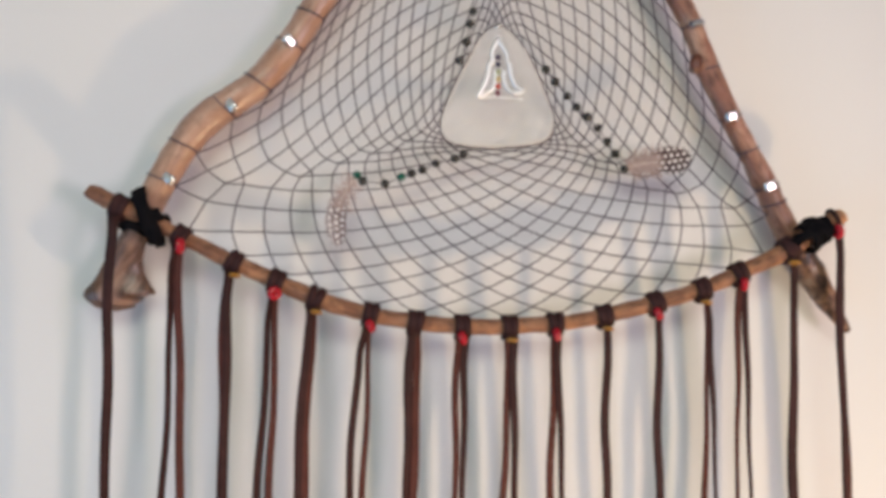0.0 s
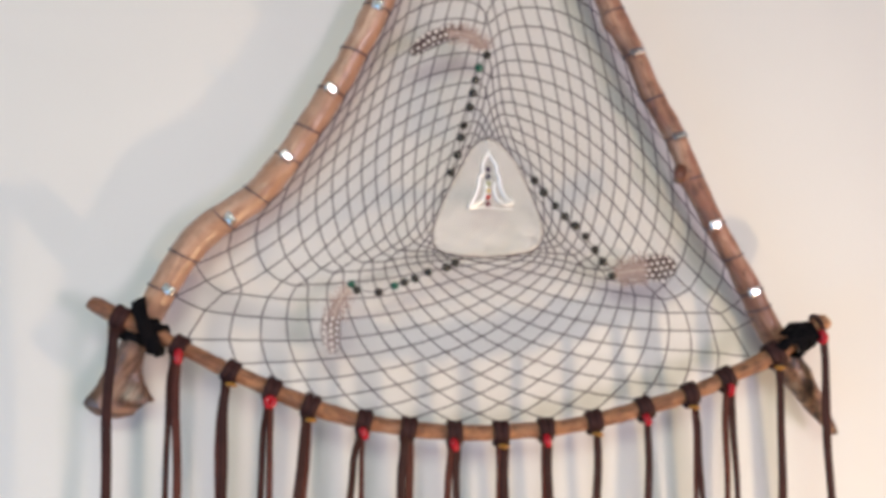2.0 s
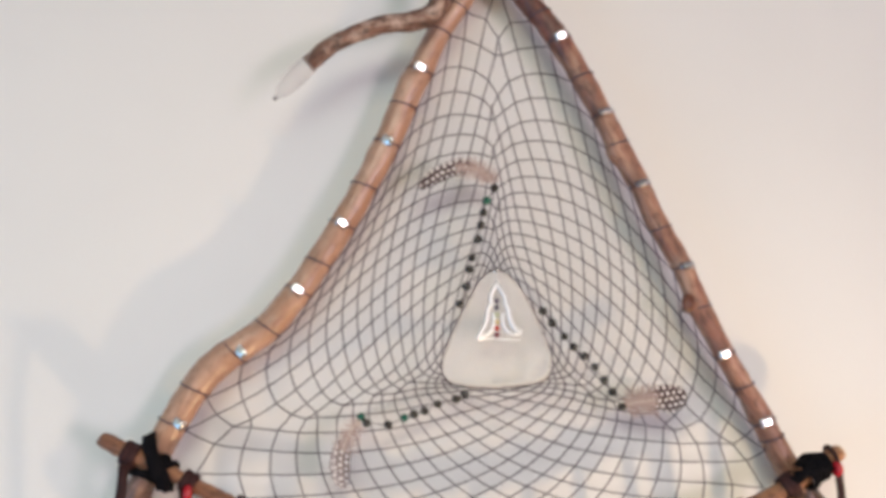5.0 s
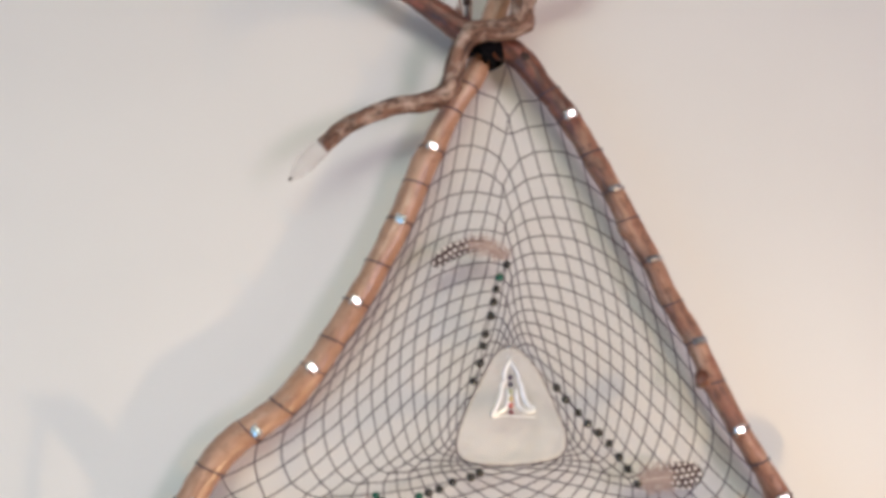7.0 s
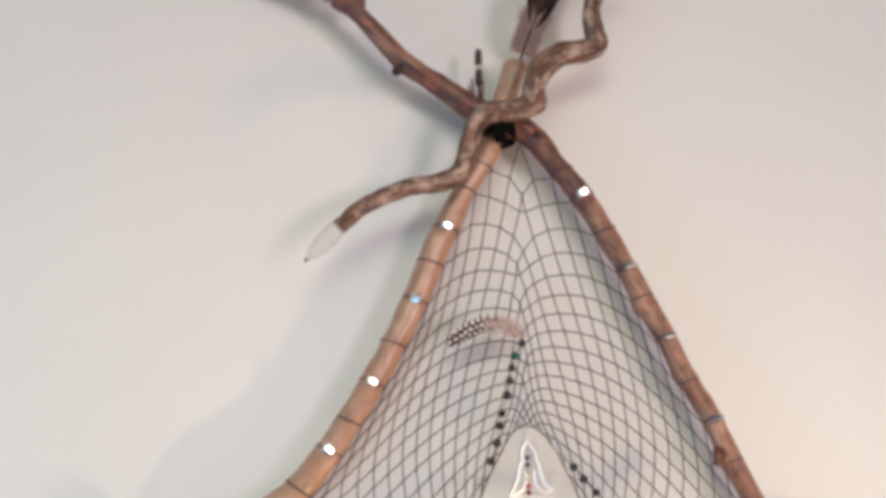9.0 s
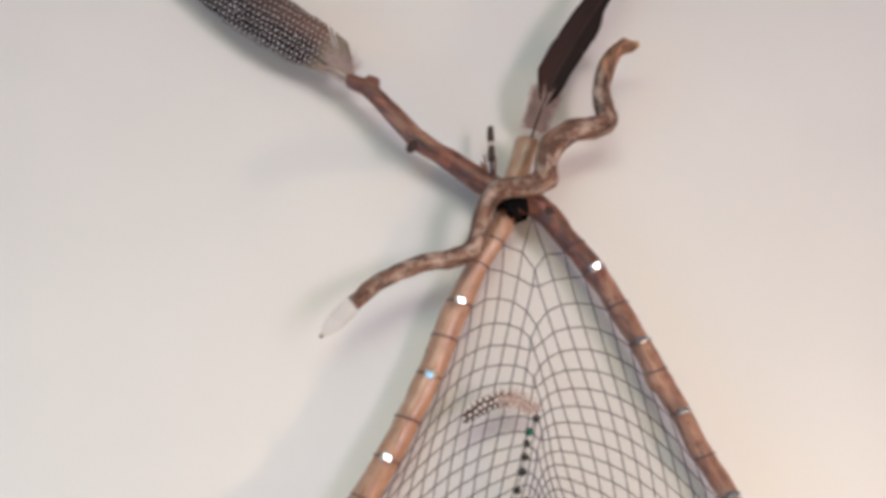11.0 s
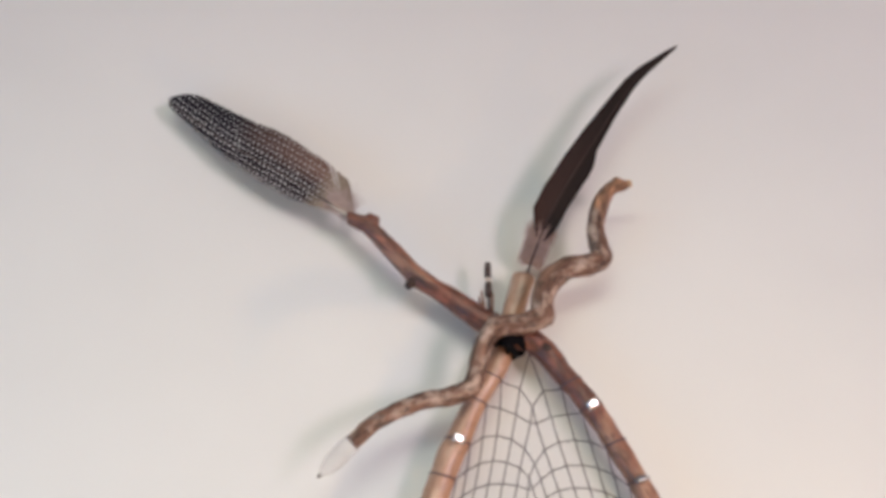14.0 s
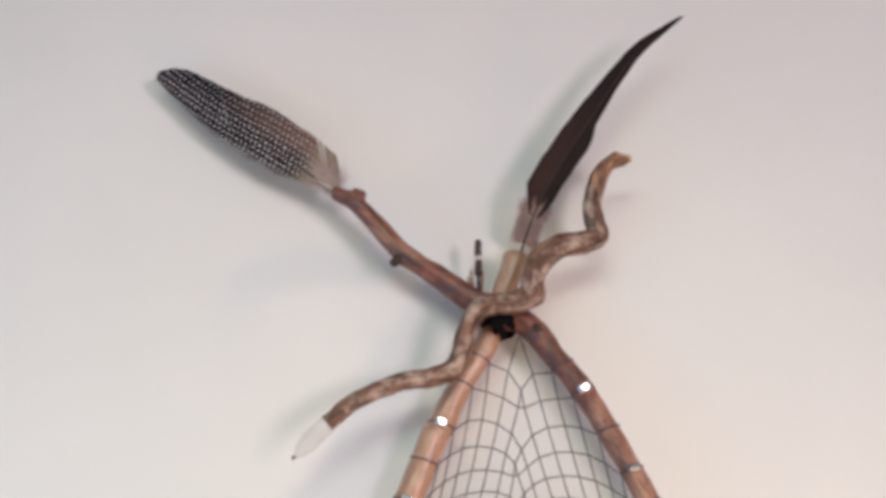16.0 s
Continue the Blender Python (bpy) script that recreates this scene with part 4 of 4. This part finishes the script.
def feather(name, label, group, spine, over, under, mats, barbs, gaps=(), lean=50.0, quill=0.0012, down=(0.0, 0.2), dish=0.12, seed=1, over_sign=1, fill=1.15, fluff_width=0.004, strands=420, fringe=0.0):
    """spine: control points from quill to tip. over, under: vane widths (share of the length, metres) on the two sides of the shaft."""
    t = thing(name, label, "feather", group)
    g = glide(spine, 10)
    steps = np.r_[0, np.cumsum(np.linalg.norm(np.diff(g, axis=0), axis=1))]
    length = steps[-1]
    rnd = random.Random(seed)

    def on(s):
        return Vector([float(np.interp(s * length, steps, g[:, c])) for c in range(3)])

    vane, shaft, fluff = mats
    part("shaft", tube([(*on(s), quill * (1.05 - 0.9 * s)) for s in np.linspace(0, 1, 24)], sides=7), shaft, t)
    for side, profile in ((over_sign, over), (-over_sign, under)):
        bm = bmesh.new()
        uv = bm.loops.layers.uv.verify()
        start = profile[0][0]
        for k in range(barbs):
            s = start + (0.985 - start) * k / barbs
            if any(a < s < b for a, b in gaps) and side == over_sign:
                continue
            p = on(s)
            ahead = (on(min(1, s + 0.02)) - on(max(0, s - 0.02))).normalized()
            out = ahead.cross(Vector((0, -1, 0))).normalized() * side
            a = radians(lean * (1 - 0.45 * max(0, s - 0.6) / 0.4) + 1.2 * math.sin(k * 0.23 + seed) + rnd.uniform(-0.3, 0.3))
            low, reach = 0.0, 0.05
            for _ in range(16):
                half_way = 0.5 * (low + reach)
                if half_way < spread(profile, s + half_way * (math.cos(a) + 0.16) / math.sin(a) / length):
                    low = half_way
                else:
                    reach = half_way
            reach *= 1 + rnd.uniform(-0.03, 0.02)
            run = reach / max(0.3, math.sin(a))
            half = (0.985 - start) * length / barbs * fill
            prev = None
            for j in range(7):
                f = j / 6
                bow = math.sin(a) * f
                q = p + out * run * bow + ahead * run * (math.cos(a) * f + 0.16 * f * f) + Vector((0, -1, 0)) * dish * run * (f * f - 0.25 * f)
                q += Vector((0, rnd.uniform(-1, 1) * 0.00004, 0))
                w = half * (1.0 if f < 0.95 else 0.6)
                if side != over_sign and f > 0.5:
                    w *= 1 - fringe * (f - 0.5)
                pair = (bm.verts.new(q - ahead * w), bm.verts.new(q + ahead * w))
                here = (s * length + run * (math.cos(a) * f + 0.16 * f * f), side * run * bow + 0.05)
                if prev:
                    face = bm.faces.new((prev[0][0], prev[0][1], pair[1], pair[0]))
                    for loop, (u, v) in zip(face.loops, ((prev[1][0] - w, prev[1][1]), (prev[1][0] + w, prev[1][1]), (here[0] + w, here[1]), (here[0] - w, here[1]))):
                        loop[uv].uv = (u, v)
                prev = (pair, here)
        tagged(part("vane", bm, vane, t), kind="stuff")
    if down[1] > down[0]:
        bm = bmesh.new()
        for k in range(strands):
            s = rnd.uniform(*down)
            p, side = on(s), rnd.choice((-1, 1))
            ahead = (on(min(1, s + 0.02)) - on(max(0, s - 0.02))).normalized()
            out = ahead.cross(Vector((0, -1, 0))).normalized() * side
            width = spread(over if side == over_sign else under, max(s, over[0][0])) * 0.9 + fluff_width
            a = radians(rnd.uniform(25, 100))
            curl = rnd.uniform(-0.4, 0.4)
            far = width * rnd.uniform(0.5, 1.25)
            prev = None
            for j in range(5):
                f = j / 4
                q = p + (out * math.sin(a + curl * f) + ahead * math.cos(a + curl * f)) * far * f + Vector((0, rnd.uniform(-1, 0.3) * 0.0012 * f, 0))
                w = 0.00028 * (1 - 0.7 * f)
                pair = (bm.verts.new(q - ahead * w), bm.verts.new(q + ahead * w))
                if prev:
                    bm.faces.new((prev[0], prev[1], pair[1], pair[0]))
                prev = pair
        tagged(part("down", bm, fluff, t, "fine fluffy down at the quill"), kind="stuff")
    return t


guinea = feather("guinea_feather", "long black guinea fowl feather with rows of white spots", "feathers at the top", ((-0.1082, 0.659, 2.0118), (-0.1197, 0.6625, 2.0216), (-0.1435, 0.666, 2.0396), (-0.1745, 0.6685, 2.0614), (-0.2282, 0.671, 2.0957), (-0.2841, 0.672, 2.1379)),
    ((0.012, 0.010), (0.03, 0.0165), (0.06, 0.0205), (0.095, 0.0235), (0.25, 0.0300), (0.48, 0.0325), (0.69, 0.0295), (0.85, 0.0255), (0.92, 0.0215), (0.97, 0.0145), (1.0, 0.007), (1.015, 0.0)), ((0.10, 0.004), (0.19, 0.0118), (0.29, 0.018), (0.44, 0.0195), (0.61, 0.0156), (0.79, 0.0092), (0.94, 0.0048), (1.0, 0.002), (1.012, 0.0)), (GUINEA, DARK_SHAFT, DOWN), 230, gaps=((0.072, 0.080), (0.090, 0.100), (0.60, 0.606)), strands=520, fluff_width=0.003, down=(0.03, 0.15), lean=47, seed=5, over_sign=1, fringe=1.7)
part("bare_quill", tube([(-0.1078, 0.6590, 2.0118, 0.0015), (-0.1145, 0.6595, 2.0165, 0.0015), (-0.1235, 0.6605, 2.0230, 0.0012), (-0.1325, 0.6615, 2.0290, 0.0006)], sides=8), SHAFT, guinea, "pale bare quill")
feather("flight_feather", "long dark brown flight feather tucked behind the vine", "feathers at the top", ((0.037, 0.69, 1.9464), (0.043, 0.683, 1.969), (0.0512, 0.664, 1.9907), (0.0631, 0.66, 2.0165), (0.0805, 0.656, 2.0461), (0.1045, 0.6515, 2.0826), (0.1275, 0.647, 2.1170), (0.1505, 0.643, 2.1467), (0.1902, 0.638, 2.1797)),
    ((0.185, 0.0085), (0.215, 0.0120), (0.24, 0.0146), (0.36, 0.0154), (0.48, 0.0152), (0.58, 0.0140), (0.67, 0.0112), (0.83, 0.0066), (0.95, 0.0034), (1.0, 0.001)), ((0.175, 0.0070), (0.21, 0.0095), (0.29, 0.0124), (0.45, 0.0138), (0.49, 0.0125), (0.54, 0.0070), (0.67, 0.0050), (0.83, 0.0042), (1.0, 0.001)), (DARK_VANE, FLIGHT_SHAFT, BROWN_DOWN), 190, down=(0.115, 0.225), fluff_width=0.0036, strands=3000, lean=30, seed=8, over_sign=-1, dish=0.03)
SMALL = ((0.30, 0.0075), (0.5, 0.010), (0.75, 0.0105), (0.88, 0.0090), (0.96, 0.0058), (1.0, 0.0025), (1.015, 0.0))
for words, spine, k in (("small spotted grey feather at the upper bead string", ((0.033, 0.6655, 1.7275), (0.028, 0.663, 1.737), (0.014, 0.661, 1.7420), (-0.005, 0.660, 1.7375), (-0.024, 0.660, 1.7255)), 0.62), ("small spotted grey feather with white dots at bead string", ((0.129, 0.6655, 1.5605), (0.143, 0.662, 1.5640), (0.158, 0.660, 1.5655), (0.177, 0.659, 1.5680)), 1.0), ("small curled spotted feather hanging from bead string", ((-0.067, 0.6655, 1.553), (-0.0765, 0.662, 1.540), (-0.0810, 0.660, 1.523), (-0.0800, 0.660, 1.5030)), 0.75)):
    feather("small_feather", words, "small feathers in the web", spine, tuple((a, b * k) for a, b in SMALL), tuple((a, b * k) for a, b in SMALL), (GUINEA_FAINT if k == 0.75 else GUINEA_SMALL, SHAFT, DOWN), 24 if k == 0.75 else 34, down=(0.05, 0.5), lean=42, quill=0.0004, seed=int(k * 100), strands=170 if k == 0.75 else 420, fill=0.5 if k == 0.75 else 0.75)

# ---- vine with its quartz point, and the banded quill ----
vine = thing("vine_branch", "twisted grey-brown vine wound round the fork of the branches", "vine branch")
VINE = ((0.1325, 0.648, 2.0405, 0.0026), (0.128, 0.648, 2.0395, 0.0047), (0.116, 0.648, 2.036, 0.0061), (0.1065, 0.65, 2.022, 0.0074), (0.101, 0.652, 2.002, 0.0077), (0.1025, 0.653, 1.986, 0.0084), (0.1035, 0.653, 1.973, 0.009), (0.091, 0.651, 1.966, 0.0098), (0.071, 0.65, 1.962, 0.01), (0.056, 0.648, 1.949, 0.0101), (0.049, 0.646, 1.933, 0.0097),
    (0.0475, 0.645, 1.9185, 0.0095), (0.034, 0.644, 1.912, 0.0092), (0.016, 0.644, 1.91, 0.0082), (0.003, 0.645, 1.902, 0.0078), (-0.0045, 0.647, 1.887, 0.0077), (-0.0075, 0.648, 1.871, 0.0077), (-0.015, 0.647, 1.858, 0.008), (-0.031, 0.645, 1.8515, 0.0077), (-0.051, 0.642, 1.848, 0.0072), (-0.073, 0.64, 1.839, 0.0067))
VINE_END = ((-0.091, 0.639, 1.829, 0.0066), (-0.107, 0.638, 1.8145, 0.0066))
stem = part("stem", tube(glide(VINE + VINE_END, 6), sides=18, rough=0.13, seed=2, bend=90.0, knobs=((0.122, 2.044, 0.004, 0.003), (0.058, 1.912, 0.005, 0.003), (0.045, 1.955, 0.006, 0.001), (0.005, 1.917, 0.007, 0.003))), VINE_BARK, vine)
bm = bmesh.new()
ball_into(bm, (0.1335, 0.648, 2.0415), 0.0038, (0.6, 1, 1), turn=Matrix.Rotation(-0.25, 4, "Y"))
part("cut_end", bm, CUT_WOOD, stem, "pale orange cut wood end")
point = part("quartz_point", tube([(-0.1055, 0.638, 1.8160, 0.0066), (-0.1090, 0.639, 1.8130, 0.0078), (-0.1210, 0.643, 1.8020, 0.0079), (-0.1275, 0.647, 1.7960, 0.0055), (-0.1325, 0.650, 1.7915, 0.0012)], sides=6), QUARTZ, vine, "clear quartz point set on the vine's end")
bm = bmesh.new()
ball_into(bm, (-0.1325, 0.6495, 1.7915), 0.0016)
part("dark_tip", bm, DARK_SHAFT, point, "dark speck at the tip")

quill = thing("banded_quill", "short black quill with pale bands behind the vine", "quill")
for z0, z1, mat, r in ((1.9235, 1.9445, THREAD, 0.0013), (1.9435, 1.9565, DARK_SHAFT, 0.0031), (1.9560, 1.9610, SHAFT, 0.0027), (1.9605, 1.9745, DARK_SHAFT, 0.0029)):
    part("band", tube([(0.0065, 0.668, z0, r), (0.0065, 0.668, (z0 + z1) / 2, r * 1.06), (0.0068, 0.668, z1, r * 0.9)], sides=10), mat, quill)
for dx, z0, z1 in ((-0.0085, 1.929, 1.943), (-0.006, 1.926, 1.949), (0.0035, 1.926, 1.947)):
    part("fibre", tube([(0.0065 + dx * 0.6, 0.668, z0, 0.0014), (0.0065 + dx, 0.668, z1, 0.0008)], sides=6), BAR_WOOD, quill)
